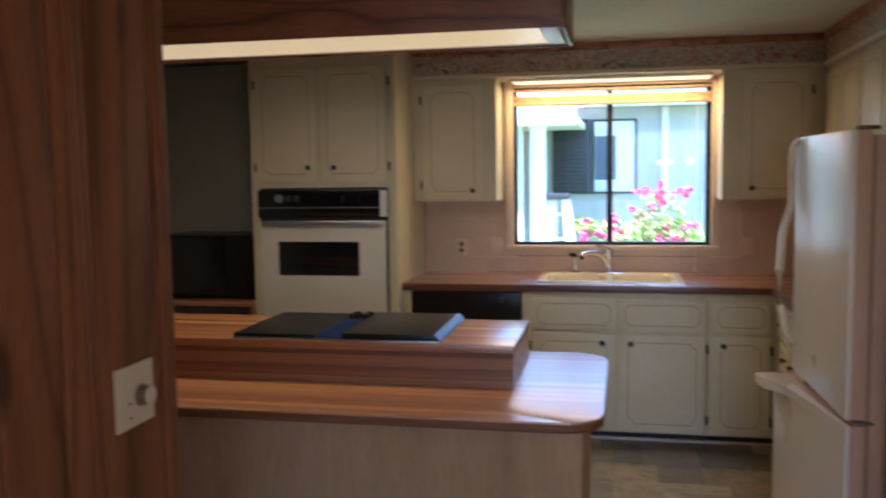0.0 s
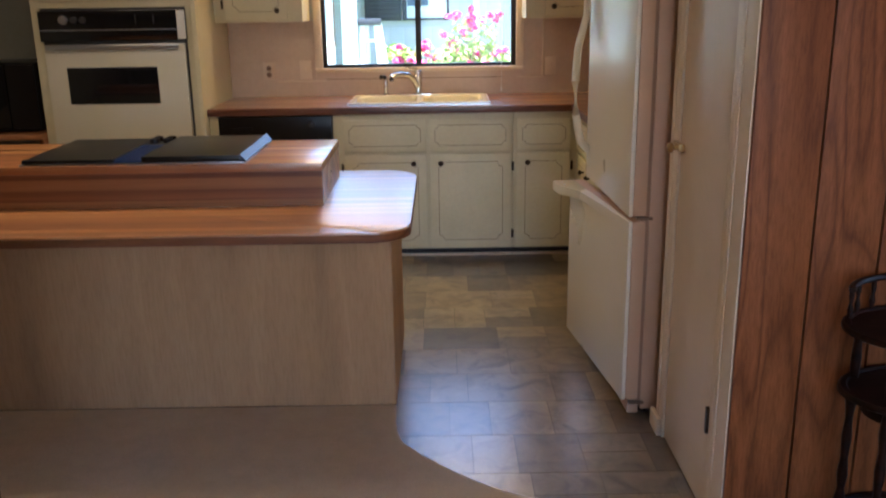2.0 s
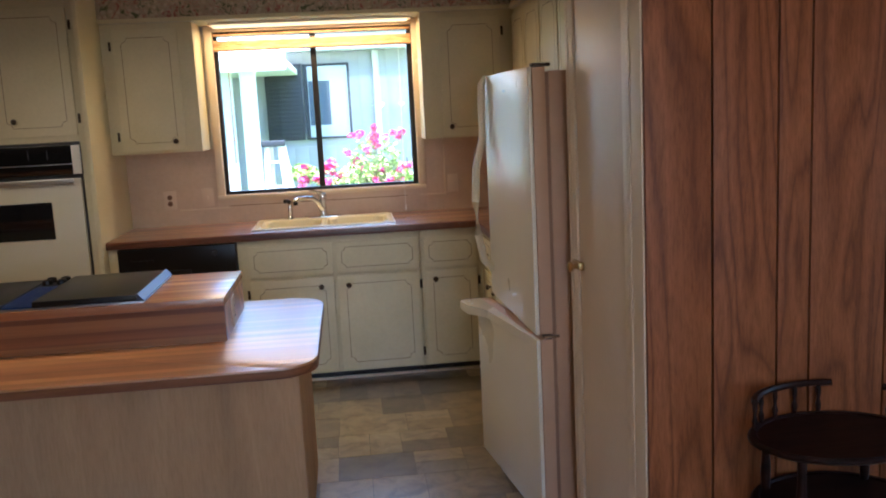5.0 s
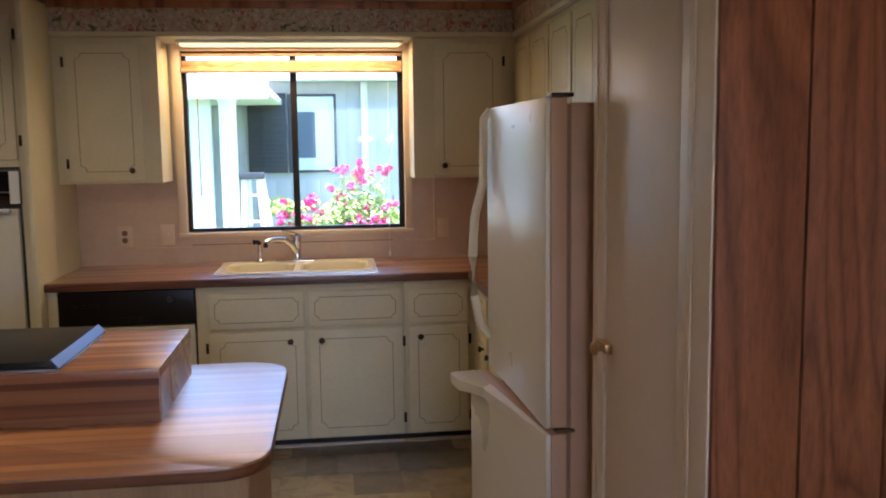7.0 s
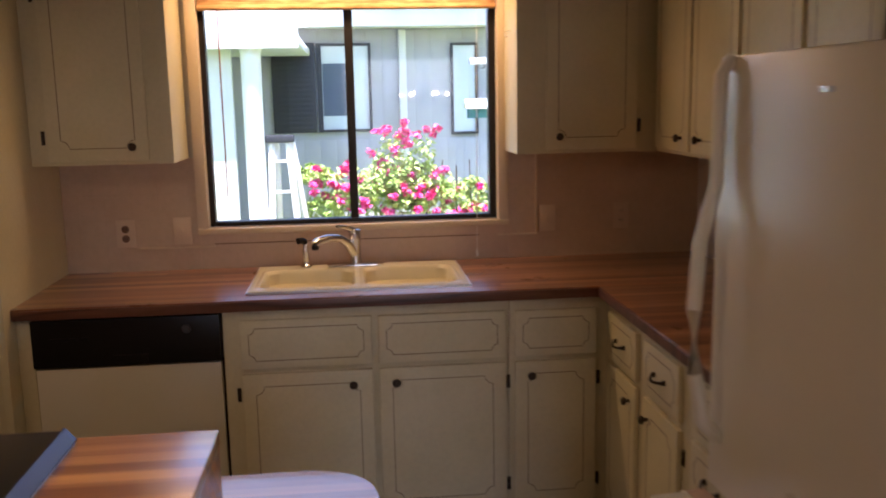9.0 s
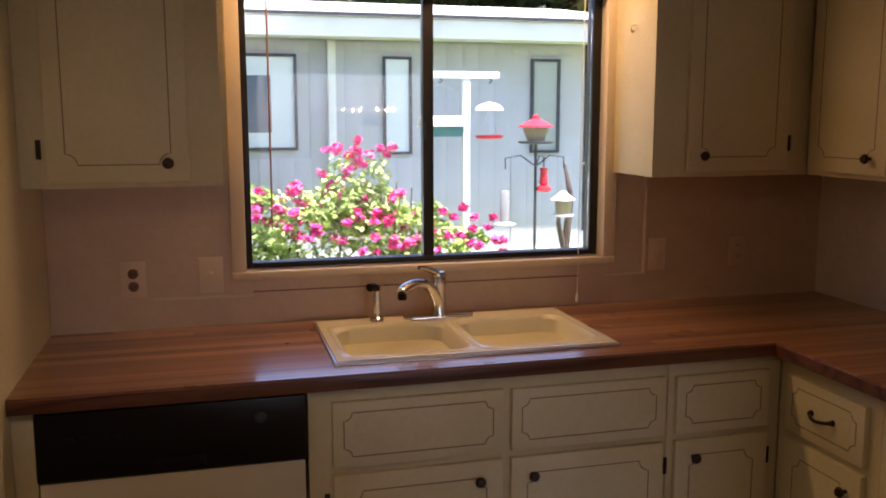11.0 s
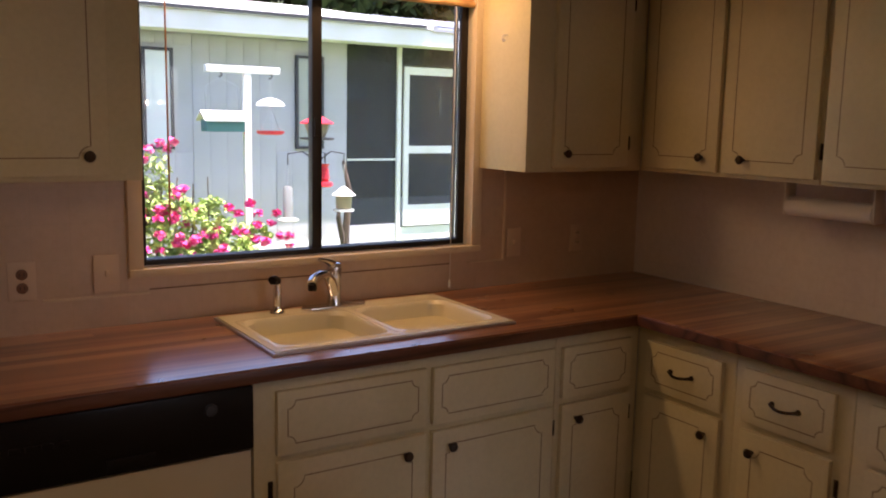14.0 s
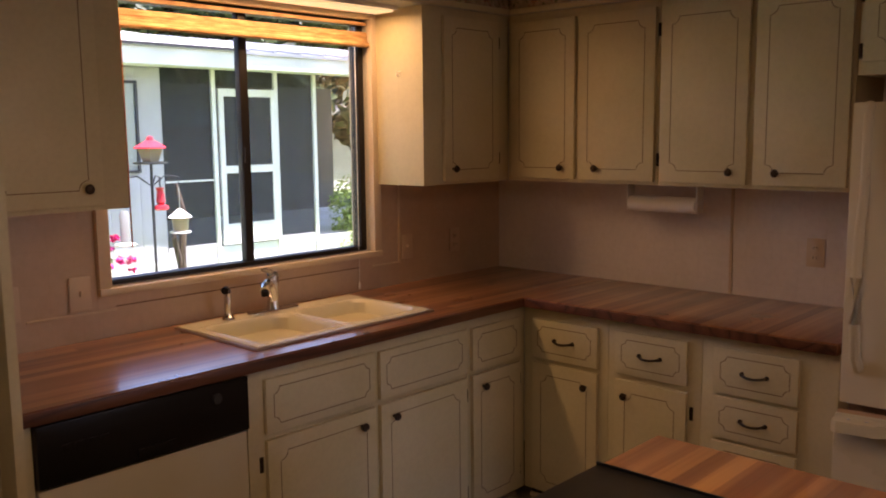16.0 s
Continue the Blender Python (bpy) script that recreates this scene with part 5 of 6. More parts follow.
def neighbour_house():
    h = thing("neighbour_house", (2.0, 14.5, GZ), "grey-sided single-storey house with white eaves", "house")
    part("wall", boxed(-6, 4.15, HY, 17.5, GZ, 2.3), SIDING, h)
    me = mesh_of("siding_board", boxed(-0.0992, 0.0992, -0.012, 0.0, 0, 2.72, bevel=0.002), SIDING)
    skirt = part("skirting", boxed(-6, 4.15, HY - 0.03, HY - 0.013, GZ, GZ + 0.3), OUT_WHITE, h, "pale foundation skirting")
    blocked = ((-0.6, 0.68), (1.58, 2.04), (3.4, 3.86))
    x = -5.9
    while x < 4.1:
        if not any(a - 0.1 < x < b + 0.1 for a, b in blocked):
            piece("siding_board", me, h, (x, HY, GZ + 0.0))
        x += 0.2
    for a, b in blocked:
        for z0, z1 in ((GZ, 0.9), (2.1, 2.22)):
            x = a - 0.09
            while x < b + 0.12:
                part("siding_board", boxed(x - 0.0992, x + 0.0992, HY - 0.012, HY, z0, z1, bevel=0.002), SIDING, h)
                x += 0.2
    big = pane_window(h, 0.0, 0.66, 1.0, 2.07, (0.03,))
    # slab painted as the dark reflection inside the pale pane
    part("pane", boxed(0.07, 0.37, HY - 0.028, HY - 0.0205, 1.2, 1.83), DARK_PANE, big, "dark blue-grey reflection painted as a patch on the glass")
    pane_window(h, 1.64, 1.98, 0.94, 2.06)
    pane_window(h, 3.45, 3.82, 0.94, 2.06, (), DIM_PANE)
    sh = part("shutter", boxed(-0.54, -0.02, HY - 0.05, HY - 0.013, 1.0, 2.08, bevel=0.004), DARK_GREY, h, "dark louvred shutter")
    for k in range(18):
        part("louvre", boxed(-0.5, -0.06, HY - 0.062, HY - 0.051, 1.04 + k * 0.057, 1.075 + k * 0.057, bevel=0.003), DARK_GREY, sh)
    part("downspout", boxed(1.0, 1.09, HY - 0.1, HY - 0.02, GZ, 2.22, bevel=0.01), OUT_WHITE, h, "white downspout")
    part("fascia", boxed(-6.4, 10.5, HY - 0.62, HY - 0.59, 2.22, 2.42, bevel=0.004), OUT_WHITE, h, "white fascia board")
    part("eave_soffit", boxed(-6.4, 10.5, HY - 0.59, HY - 0.013, 2.24, 2.28), OUT_WHITE, h)
    bm = bmesh.new()
    vs = [bm.verts.new(p) for p in ((-6.5, HY - 0.66, 2.42), (5.0, HY - 0.66, 2.42), (5.0, 16.0, 2.98), (-6.5, 16.0, 2.98))]
    bm.faces.new(vs)
    got = bmesh.ops.extrude_face_region(bm, geom=list(bm.faces))
    bmesh.ops.translate(bm, verts=[g for g in got["geom"] if isinstance(g, bmesh.types.BMVert)], vec=(0, 0, 0.05))
    part("roof", bm, OUT_WHITE, h, "white low-pitched roof")
    part("roof_edge", boxed(-6.5, 4.9, HY - 0.68, HY - 0.661, 2.43, 2.465), SCREEN, h)
    bm = bmesh.new()
    vs = [bm.verts.new(p) for p in ((5.0, HY - 0.66, 2.4), (10.5, HY - 0.66, 2.4), (10.5, 17.0, 3.05), (5.0, 17.0, 3.05))]
    bm.faces.new(vs)
    got = bmesh.ops.extrude_face_region(bm, geom=list(bm.faces))
    bmesh.ops.translate(bm, verts=[g for g in got["geom"] if isinstance(g, bmesh.types.BMVert)], vec=(0, 0, 0.04))
    r2 = part("porch_roof", bm, METAL_ROOF, h, "ribbed metal porch roof")
    for k in range(14):
        x = 5.05 + k * 0.4
        bm = bmesh.new()
        rod(bm, (x, HY - 0.66, 2.45), (x, 17.0, 3.1), 0.025, seg=6)
        part("rib", bm, METAL_ROOF, r2)
    # screened porch
    part("porch_floor", boxed(4.15, 10.2, HY, 17.5, GZ, -0.1), OUT_WHITE, h)
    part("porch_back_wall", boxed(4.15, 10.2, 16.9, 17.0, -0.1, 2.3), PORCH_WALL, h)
    part("kick_panel", boxed(4.16, 4.9, HY - 0.01, HY + 0.02, GZ, -0.04), SIDING, h)
    part("kick_panel", boxed(5.92, 6.6, HY - 0.01, HY + 0.02, GZ, -0.04), SIDING, h)
    part("screen", boxed(4.16, 4.9, HY + 0.004, HY + 0.008, -0.04, 2.25), MESH, h, "dark insect screen")
    part("screen", boxed(5.93, 6.56, HY + 0.004, HY + 0.008, -0.04, 2.25), MESH, h, "dark insect screen")
    part("screen", boxed(4.95, 5.9, HY + 0.004, HY + 0.008, 2.03, 2.25), MESH, h, "dark insect screen")
    part("rail", boxed(4.16, 4.9, HY - 0.012, HY + 0.0, 0.79, 0.815), OUT_WHITE, h)
    for x in (4.9, 5.9, 6.58, 10.1):
        part("post", boxed(x - 0.03, x + 0.03, HY - 0.03, HY + 0.03, GZ, 2.24, bevel=0.004), OUT_WHITE, h)
    d = part("screen_door", cells([4.97, 5.045, 5.805, 5.88], [-0.08, 0.2, 0.88, 0.98, 1.9, 2.0], lambda i, j: i == 1 and j in (1, 3), -HY - 0.0, -HY + 0.035), OUT_WHITE, h, "white screen door", Matrix(((1, 0, 0, 0), (0, 0, -1, 0), (0, 1, 0, 0), (0, 0, 0, 1))))
    part("screen", boxed(5.045, 5.805, HY - 0.018, HY - 0.014, 0.2, 1.9), MESH, d)
    for x in (5.2, 8.0):
        part("porch_light", boxed(x, x + 0.05, 16.85, 16.9, 1.4, 1.9), OUT_WHITE, h)


def mesh_mat():
    m = bpy.data.materials.new("screen_mesh")
    m.use_nodes = True
    n, l = m.node_tree.nodes, m.node_tree.links
    p = n["Principled BSDF"]
    p.inputs["Base Color"].default_value = (0.035, 0.037, 0.04, 1)
    p.inputs["Roughness"].default_value = 0.7
    tr, mx = n.new("ShaderNodeBsdfTransparent"), n.new("ShaderNodeMixShader")
    mx.inputs[0].default_value = 0.5
    l.new(tr.outputs[0], mx.inputs[1])
    l.new(p.outputs[0], mx.inputs[2])
    l.new(mx.outputs[0], n["Material Output"].inputs[0])
    return m


MESH = mesh_mat()
neighbour_house()


def carport():
    c = thing("carport", (-1.6, 9.2, GZ), "white carport corner with a round column", "carport")
    part("roof", boxed(-5, -0.17, 10.0, 12.9, 2.02, 2.1, bevel=0.005), OUT_WHITE, c)
    part("fascia", boxed(-5, -0.14, 9.97, 9.999, 1.95, 2.14, bevel=0.005), OUT_WHITE, c)
    part("column", lathe(bmesh.new(), (-0.58, 10.15, GZ), [(0.11, 0), (0.09, 0.05), (0.09, 2.42), (0.12, 2.48), (0.12, 2.519)], 18), OUT_WHITE, c)
    w = solid("side_wall", boxed(-5, -0.75, 10.25, 10.33, GZ, 2.019), OUT_WHITE, "pale shed wall under the carport", "wall")
    l = thing("stepladder", (-0.3, 10.1, GZ), "pale folded stepladder leaning by the column", "ladder")
    for (xa, ya), (xb, yb) in (((-0.46, 10.02), (-0.42, 10.18)), ((-0.14, 10.02), (-0.27, 10.18)), ((-0.04, 10.45), (-0.24, 10.22)), ((-0.4, 10.45), (-0.38, 10.22))):
        part("rail", tube(bmesh.new(), [(xa, ya, GZ), (xb, yb, 1.12)], 0.032, 6), WHITE_PLASTIC, l)
    for k in range(5):
        part("tread", boxed(-0.44, -0.18 - 0.02 * k, 10.02 + k * 0.03, 10.08 + k * 0.03, GZ + 0.3 + k * 0.28, GZ + 0.32 + k * 0.28), WHITE_PLASTIC, l)
    part("cap", boxed(-0.47, -0.21, 10.12, 10.26, 1.1, 1.17, bevel=0.012), DARK_GREY, l, "dark top cap")


carport()


def scatter_leaves(blobs, count, size, seed, squash=0.45):
    """Many small folded leaves through a set of ellipsoids."""
    rnd = random.Random(seed)
    verts, faces = [], []
    for _ in range(count):
        cx, cy, cz, rx, ry, rz = rnd.choice(blobs)
        while True:
            p = Vector((rnd.uniform(-1, 1), rnd.uniform(-1, 1), rnd.uniform(-1, 1)))
            if 0.25 < p.length < 1:
                break
        c = Vector((cx + p.x * rx, cy + p.y * ry, cz + p.z * rz))
        q = Euler((rnd.uniform(-1, 1), rnd.uniform(-1, 1), rnd.uniform(0, 6.28))).to_matrix()
        s = size * rnd.uniform(0.6, 1.3)
        k = len(verts)
        for u, w, h in ((-1, 0, 0), (0, -squash, 0.12), (1, 0, -0.1), (0, squash, 0.12)):
            verts.append(c + q @ Vector((u * s, w * s, h * s)))
        faces += [(k, k + 1, k + 2), (k, k + 2, k + 3)]
    return verts, faces


def leaves(name, data, material, parent, label=""):
    me = bpy.data.meshes.new(name)
    me.from_pydata([v - BASE[parent] for v in data[0]], [], data[1])
    me.materials.append(material)
    ob = new(name, me)
    ob.parent = parent
    BASE[ob] = BASE[parent]
    return tagged(ob, label, kind="stuff")


def bougainvillea():
    b = thing("bougainvillea_bush", (0.9, 10.5, GZ), "bougainvillea bush with magenta bracts and green leaves", "bush")
    blobs = [(0.35, 10.5, 0.5, 0.5, 0.45, 0.5), (0.75, 10.4, 0.65, 0.4, 0.4, 0.42), (1.2, 10.5, 0.45, 0.5, 0.45, 0.4), (1.65, 10.5, 0.25, 0.4, 0.4, 0.35), (0.65, 10.5, 0.0, 0.9, 0.5, 0.5), (1.5, 10.5, -0.1, 0.6, 0.5, 0.42), (0.05, 10.5, 0.35, 0.3, 0.3, 0.35)]
    rnd = random.Random(8)
    shoots = []
    for _ in range(75):
        cx, cy, cz, rx, ry, rz = rnd.choice(blobs[:5])
        a, lift, reach = rnd.uniform(0, 6.28), rnd.uniform(0.1, 1.0), rnd.uniform(0.8, 1.12)
        for k in range(4):
            f = (0.55 + 0.15 * k) * reach
            shoots.append((cx + math.cos(a) * rx * f, cy + math.sin(a) * ry * f, cz + rz * lift * f - 0.02 * k * k, 0.075 - 0.012 * k, 0.075 - 0.012 * k, 0.06 - 0.008 * k))
    core = [(x, y, z - 0.03, rx * 0.85, ry * 0.8, rz * 0.82) for x, y, z, rx, ry, rz in blobs]
    leaves("leaves", scatter_leaves(core * 20 + [(0.72, 10.35, 0.92, 0.22, 0.22, 0.22)] * 8 + [(1.0, 10.35, 0.95, 0.12, 0.12, 0.2)] * 4 + shoots, 11500, 0.037, 5), LEAF, b)
    tips = [(0.3, 10.3, 0.78, 0.33, 0.3, 0.2), (0.7, 10.3, 1.0, 0.22, 0.25, 0.2), (1.05, 10.3, 0.72, 0.3, 0.25, 0.16), (1.35, 10.2, 0.52, 0.35, 0.25, 0.16), (0.75, 10.1, 0.55, 0.5, 0.2, 0.28), (1.9, 10.25, 0.42, 0.18, 0.2, 0.14), (0.15, 10.2, 0.6, 0.22, 0.2, 0.25), (1.1, 10.1, 0.25, 0.5, 0.2, 0.2), (1.0, 10.3, 1.14, 0.16, 0.08, 0.05), (0.65, 10.3, 1.2, 0.16, 0.1, 0.08)]
    clumps = []
    for _ in range(125):
        cx, cy, cz, rx, ry, rz = rnd.choice(tips[:1] * 3 + tips[1:2] * 2 + tips[2:8] * 3 + tips[8:])
        clumps.append((cx + rnd.uniform(-rx, rx), cy + rnd.uniform(-ry, ry), cz + rnd.uniform(-rz, rz), 0.04, 0.04, 0.032))
    leaves("bracts", scatter_leaves(clumps, 3000, 0.027, 9, 0.8), FLOWER, b, "magenta flower bracts")
    for k in range(9):
        x = 0.2 + 0.16 * k
        part("stem", tube(bmesh.new(), [(0.8 + 0.03 * k, 10.5, GZ), (x, 10.48, 0.1), (x + rnd.uniform(-0.2, 0.2), 10.4, 0.6 + 0.3 * rnd.random())], [0.02, 0.013, 0.006], 6), BARK, b)


bougainvillea()


def feeders():
    t = thing("feeder_post", (1.84, 10.5, GZ), "white wooden T-shaped feeder post", "post")
    part("upright", boxed(1.81, 1.87, 10.47, 10.53, GZ, 1.78, bevel=0.004), OUT_WHITE, t)
    part("crossbar", boxed(1.47, 2.14, 10.46, 10.54, 1.78, 1.84, bevel=0.004), OUT_WHITE, t)
    for x in (1.6, 2.06):
        part("hook", tube(bmesh.new(), [(x, 10.5, 1.785), (x + 0.02, 10.5, 1.76), (x, 10.5, 1.735), (x - 0.012, 10.5, 1.75)], 0.006, 6), BRONZE, t)
    h = thing("bird_house", (1.62, 10.5, 1.27), "teal hanging bird house with pale roof", "bird feeder")
    part("box", boxed(1.45, 1.79, 10.42, 10.58, 1.27, 1.37, bevel=0.004), TEAL, h)
    bm = bmesh.new()
    for s in (-1, 1):
        vs = [bm.verts.new(p) for p in ((1.42, 10.5, 1.44), (1.82, 10.5, 1.44), (1.82, 10.5 + s * 0.13, 1.36), (1.42, 10.5 + s * 0.13, 1.36))]
        bm.faces.new(vs if s < 0 else vs[::-1])
    got = bmesh.ops.extrude_face_region(bm, geom=list(bm.faces))
    bmesh.ops.translate(bm, verts=[g for g in got["geom"] if isinstance(g, bmesh.types.BMVert)], vec=(0, 0, 0.012))
    part("roof", bm, OUT_WHITE, h)
    part("hanger", tube(bmesh.new(), [(1.47, 10.5, 1.44), (1.47, 10.5, 1.66), (1.6, 10.5, 1.735), (1.76, 10.5, 1.66), (1.77, 10.5, 1.44)], 0.004, 5), STEEL, h)
    d = thing("dish_feeder", (2.06, 10.5, 1.24), "hanging dome feeder with a red dish", "bird feeder")
    part("dome", lathe(bmesh.new(), (2.06, 10.5, 1.5), [(0.13, 0), (0.12, 0.03), (0.07, 0.06), (0.01, 0.075)], 20), WHITE_PLASTIC, d)
    part("dish", lathe(bmesh.new(), (2.06, 10.5, 1.245), [(0.09, 0), (0.12, 0.01), (0.125, 0.035), (0.11, 0.03)], 20), RED, d)
    for k in (-1, 0, 1):
        part("cord", rod(bmesh.new(), (2.06, 10.5, 1.51), (2.06 + 0.09 * k, 10.5 - 0.04 * (k == 0), 1.28), 0.003, seg=5), STEEL, d)
    part("chain", rod(bmesh.new(), (2.06, 10.5, 1.57), (2.06, 10.5, 1.738), 0.003, seg=5), STEEL, d)
    p = thing("feeder_pole", (2.47, 10.4, GZ), "black iron feeder pole with side hooks", "pole")
    part("pole", rod(bmesh.new(), (2.47, 10.4, GZ), (2.47, 10.4, 1.205), 0.014, seg=8), DARK_GREY, p)
    for s, x in ((-1, 2.18), (1, 2.745), (0.4, 2.55)):
        part("hook", tube(bmesh.new(), [(2.47, 10.4, 1.0), (2.47 + (x - 2.47) * 0.5, 10.4, 1.1), (x, 10.4, 1.08), (x, 10.4, 0.98)], 0.007, 6), DARK_GREY, p)
    f = thing("lantern_feeder", (2.47, 10.4, 1.206), "red-roofed clear lantern bird feeder", "bird feeder")
    part("tray", lathe(bmesh.new(), (2.47, 10.4, 1.206), [(0.14, 0), (0.16, 0.008), (0.16, 0.02), (0.1, 0.022)], 20), DARK_GREY, f)
    part("hopper", lathe(bmesh.new(), (2.47, 10.4, 1.228), [(0.08, 0), (0.125, 0.11), (0.125, 0.125)], 6), AMBER, f, "clear seed hopper")
    part("roof", lathe(bmesh.new(), (2.47, 10.4, 1.353), [(0.17, 0), (0.165, 0.012), (0.07, 0.06), (0.035, 0.075), (0.03, 0.1), (0.008, 0.115)], 6), RED, f, "red roof")
    r = thing("nectar_feeder", (2.55, 10.4, 0.77), "bright red plastic nectar feeder on a hook", "bird feeder")
    part("bottle", lathe(bmesh.new(), (2.55, 10.4, 0.82), [(0.025, 0), (0.042, 0.03), (0.036, 0.08), (0.03, 0.14), (0.045, 0.165)], 14), RED, r)
    part("base", lathe(bmesh.new(), (2.55, 10.4, 0.77), [(0.05, 0), (0.075, 0.015), (0.07, 0.04), (0.03, 0.055)], 16), RED, r)
    l = thing("seed_lantern", (2.745, 10.4, 0.54), "small pale lantern feeder", "bird feeder")
    part("hopper", lathe(bmesh.new(), (2.745, 10.4, 0.56), [(0.07, 0), (0.08, 0.13)], 12), AMBER, l)
    part("roof", lathe(bmesh.new(), (2.745, 10.4, 0.69), [(0.115, 0), (0.06, 0.045), (0.02, 0.08)], 12), OUT_WHITE, l)
    part("tray", lathe(bmesh.new(), (2.745, 10.4, 0.54), [(0.1, 0), (0.1, 0.015)], 12), OUT_WHITE, l)
    part("hanger", rod(bmesh.new(), (2.745, 10.4, 0.77), (2.745, 10.4, 0.98), 0.004, seg=5), STEEL, l)
    u = thing("tube_feeder", (2.18, 10.4, 0.47), "clear tube feeder with a round tray", "bird feeder")
    part("tube", lathe(bmesh.new(), (2.18, 10.4, 0.5), [(0.045, 0), (0.045, 0.26), (0.03, 0.29)], 14), SMOKED, u)
    part("tray", lathe(bmesh.new(), (2.18, 10.4, 0.47), [(0.09, 0), (0.1, 0.012), (0.045, 0.03)], 14), OUT_WHITE, u)
    part("hanger", rod(bmesh.new(), (2.18, 10.4, 0.79), (2.18, 10.4, 0.98), 0.004, seg=5), STEEL, u)
    w = thing("driftwood_stake", (2.86, 10.6, GZ), "weathered driftwood stake beside the pole", "stake")
    part("stake", tube(bmesh.new(), [(2.9, 10.6, GZ), (2.86, 10.6, 0.2), (2.9, 10.58, 0.7), (2.84, 10.6, 1.0)], [0.05, 0.045, 0.03, 0.015], 8), BARK, w)
    part("fork", tube(bmesh.new(), [(2.87, 10.6, 0.1), (2.78, 10.58, 0.45), (2.8, 10.6, 0.7)], [0.035, 0.025, 0.012], 8), BARK, w)


feeders()


def tree(x, y, height, spread_r, seed, n):
    t = thing("tree", (x, y, GZ), "tall dark green shade tree", "tree", "trees behind the house")
    rnd = random.Random(seed)
    part("trunk", tube(bmesh.new(), [(x, y, GZ), (x + 0.1, y, height * 0.3), (x - 0.1, y + 0.1, height * 0.75)], [0.28, 0.22, 0.08], 10), BARK, t)
    blobs = []
    for k in range(9):
        a = 6.283 * k / 9 + rnd.uniform(-0.3, 0.3)
        r = spread_r * rnd.uniform(0.3, 0.8)
        p = (x + r * math.cos(a), y + r * math.sin(a), height * rnd.uniform(0.32, 0.95))
        part("limb", tube(bmesh.new(), [(x, y, height * 0.35), ((x + p[0]) / 2, (y + p[1]) / 2, p[2] * 0.75), p], [0.11, 0.06, 0.02], 6), BARK, t)
        s = spread_r * rnd.uniform(0.35, 0.55)
        blobs.append((*p, s, s, s * 0.7))
    leaves("crown", scatter_leaves(blobs, n, 0.3, seed + 1), TREE_LEAF, t)


for k, (x, y, hgt, r) in enumerate(((-6, 23, 5.4, 2.6), (0, 25, 5.6, 2.8), (5.5, 24, 5.6, 3.0), (10, 22, 6.0, 3.2), (14, 30, 6.6, 3.6), (16.5, 21, 5.8, 3.1), (21, 32, 7, 3.6), (-12, 26, 5.6, 3.0), (27, 28, 6.6, 3.6))):
    tree(x, y, hgt, r, 20 + k, 5200)


def far_house():
    h = thing("far_house", (21, 29, GZ), "tan house with dark windows beyond the lawn", "house")
    part("wall", boxed(16.5, 30, 26, 32, GZ, 2.2), WALL_PAINT, h)
    bm = bmesh.new()
    prism(bm, [(16, 25.4), (30.5, 25.4), (30.5, 32.5), (16, 32.5)], 2.2, 2.4)
    part("eave", bm, OUT_WHITE, h)
    part("roof", prism(bmesh.new(), [(16.2, 25.8), (30.2, 25.8), (30.2, 32), (16.2, 32)], 2.4, 2.9), METAL_ROOF, h)
    for x in (19, 22, 25.5):
        w = part("window", boxed(x, x + 1.2, 25.93, 25.99, 0.5, 1.9, bevel=0.01), OUT_WHITE, h)
        part("pane", boxed(x + 0.08, x + 1.12, 25.9, 25.929, 0.58, 1.82), SCREEN, w)


far_house()
b = thing("shrub", (7.6, 13.3, GZ), "green garden shrub behind the porch", "bush")
leaves("leaves", scatter_leaves([(7.5, 13.2, 0.2, 0.45, 0.4, 0.6), (7.9, 13.3, 0.0, 0.5, 0.4, 0.5), (7.6, 13.2, -0.25, 0.7, 0.5, 0.3)], 2600, 0.05, 77), LEAF, b)
part("stem", tube(bmesh.new(), [(7.6, 13.3, GZ), (7.6, 13.25, 0.2)], [0.03, 0.015], 6), BARK, b)

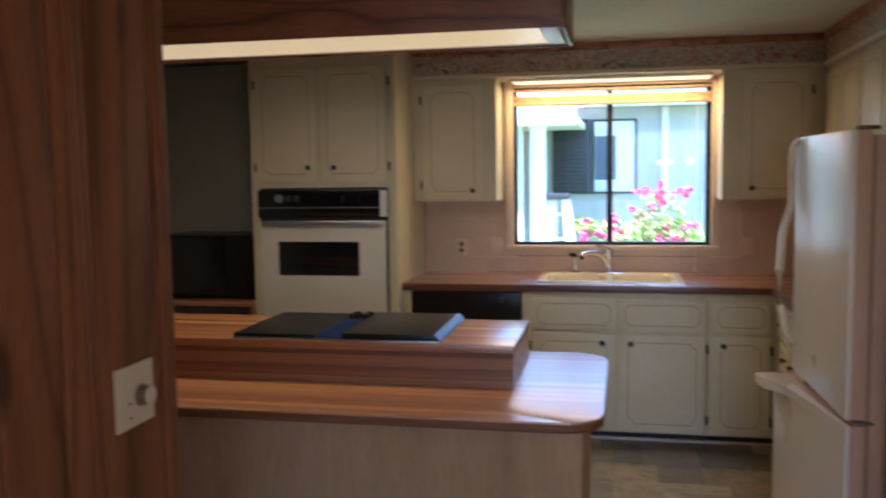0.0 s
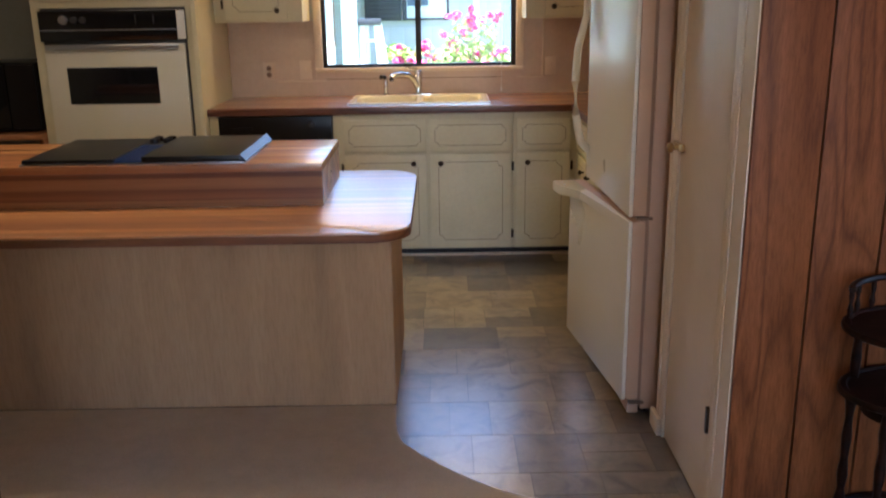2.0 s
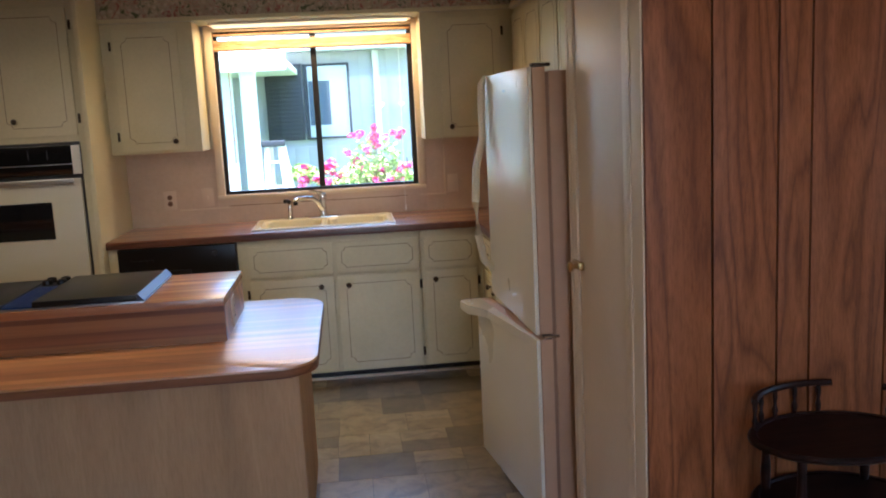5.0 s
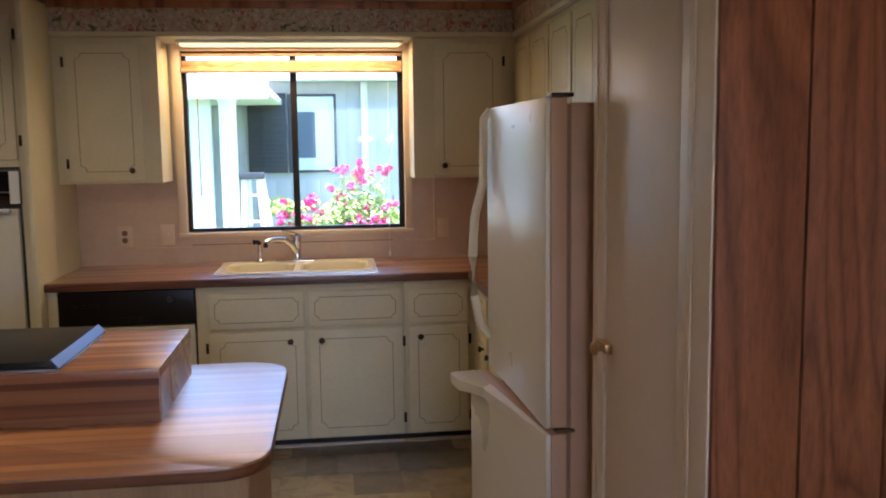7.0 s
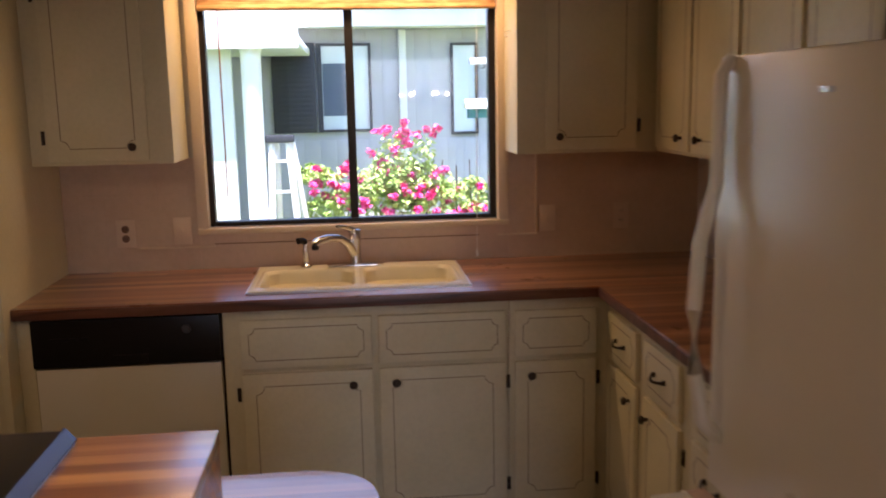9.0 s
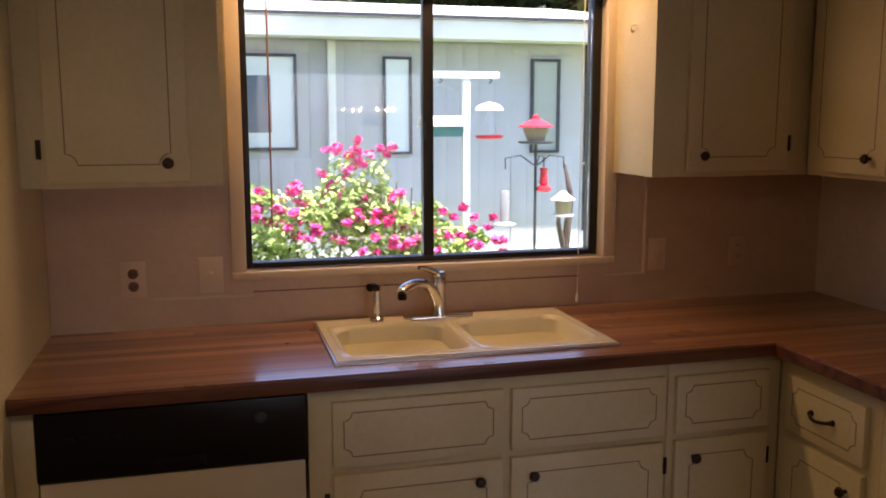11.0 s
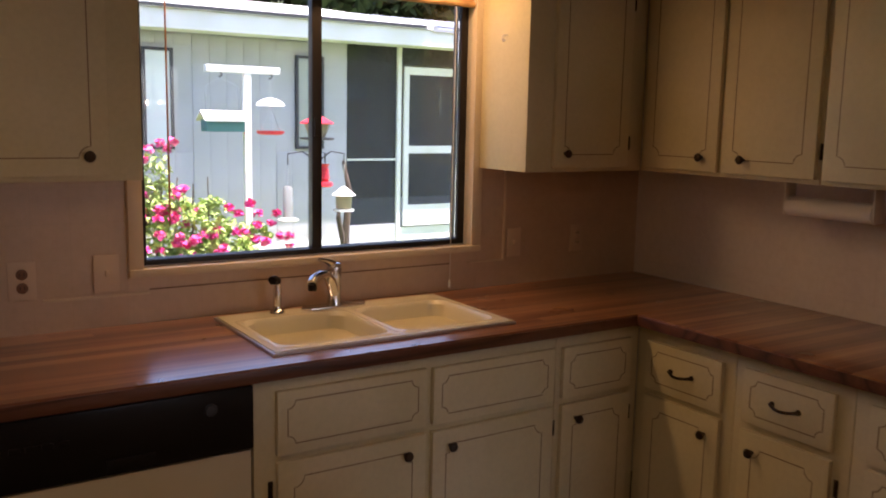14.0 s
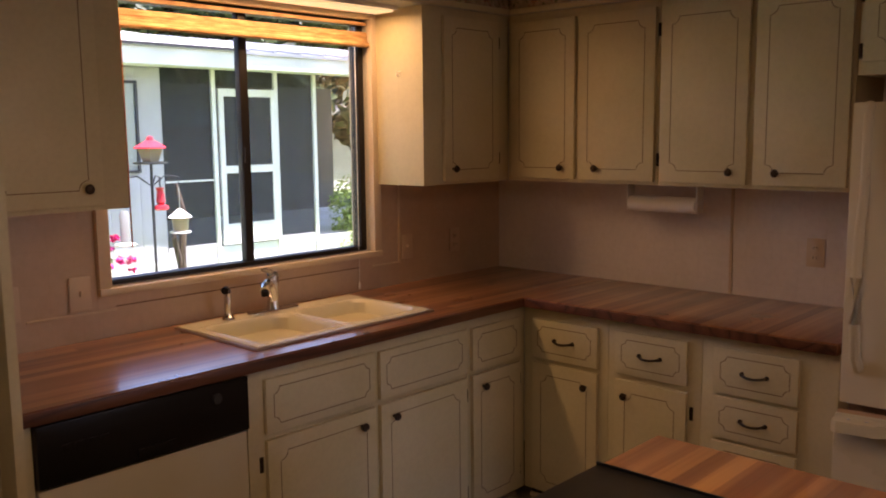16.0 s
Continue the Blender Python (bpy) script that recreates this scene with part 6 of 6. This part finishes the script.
# ---- floor coverings and boards, piece by piece ----
edge = [(0.13, 3.066), (0.133, 2.96), (0.142, 2.85), (0.165, 2.765), (0.23, 2.68), (0.29, 2.615), (0.36, 2.545), (0.48, 2.447), (0.62, 2.378), (0.785, 2.32), (0.95, 2.296), (1.074, 2.29)]
carpet_line = [(-3.4, -3.0), (5.5, -3.0), (5.5, 5.7), (1.81, 5.7), (1.81, 2.93), (1.88, 2.925), (1.88, 2.13), (1.075, 2.13), *edge[::-1], (-3.4, 3.066)]
structure("carpet", prism(bmesh.new(), carpet_line, 0.0005, 0.012), CARPET, "worn beige cut-pile carpet with soil marks")
structure("trim", tube(bmesh.new(), [(x, y, 0.011) for x, y in edge[2:9]], 0.0035, 6), PLATE, "thin metal edging along the carpet curve")
vinyl = structure("vinyl_floor", boxed(-3.4, 1.69, 2.25, 5.7, 0.0002, 0.0028), GROUT, "mottled slate-look sheet vinyl floor")
rnd = random.Random(3)
tile_mesh = {}


def tile(x0, x1, y0, y1):
    key = (round(x1 - x0, 3), round(y1 - y0, 3))
    if key not in tile_mesh:
        w, d = key
        g = 0.0012
        tile_mesh[key] = mesh_of("tile", prism(bmesh.new(), [(-w / 2 + g, -d / 2 + g), (w / 2 - g, -d / 2 + g), (w / 2 - g, d / 2 - g), (-w / 2 + g, d / 2 - g)], 0.0, 0.0008), VINYL)
    piece("tile", tile_mesh[key], vinyl, ((x0 + x1) / 2, (y0 + y1) / 2, 0.0029))


y = 2.292
row = 0
while y < 5.2:
    h = (0.27, 0.265, 0.27, 0.268)[row % 4]
    x = 0.668 - 0.225 * 4 - (0.11 if row % 2 else 0.0)
    while x < 1.1:
        w = rnd.choice((0.225, 0.225, 0.34, 0.15))
        if row < 3 and abs(x - 0.668) < 0.2:
            w = 0.225
        if w == 0.225 and rnd.random() < 0.3:
            tile(x, x + w, y, y + h / 2)
            tile(x, x + w, y + h / 2, y + h)
        else:
            tile(x, x + w, y, y + h)
        x += w
    y += h
    row += 1
# boards of the panelled wall
cuts = [1.078, 1.253, 1.425, 1.513, 1.72, 1.865]
for a, b in zip(cuts, cuts[1:]):
    part("board", boxed(a + 0.0025, b - 0.0025, 2.13, 2.1445, 0.012, CEIL - 0.001, bevel=0.002), PANEL, panel_wall)
# boards of the stub wall
y = 1.622
for w in (0.211, 0.102, 0.16, 0.2, 0.13, 0.22, 0.16, 0.2, 0.24, 0.16, 0.2, 0.22, 0.3, 0.3, 0.3, 0.3, 0.3, 0.3, 0.3, 0.3):
    if y - w < -2.95:
        break
    part("board", boxed(STUB_X - 0.0115, STUB_X, y - w + 0.003, y - 0.003, 0.012, CEIL - 0.001, bevel=0.0025), STUB, stub_wall)
    y -= w
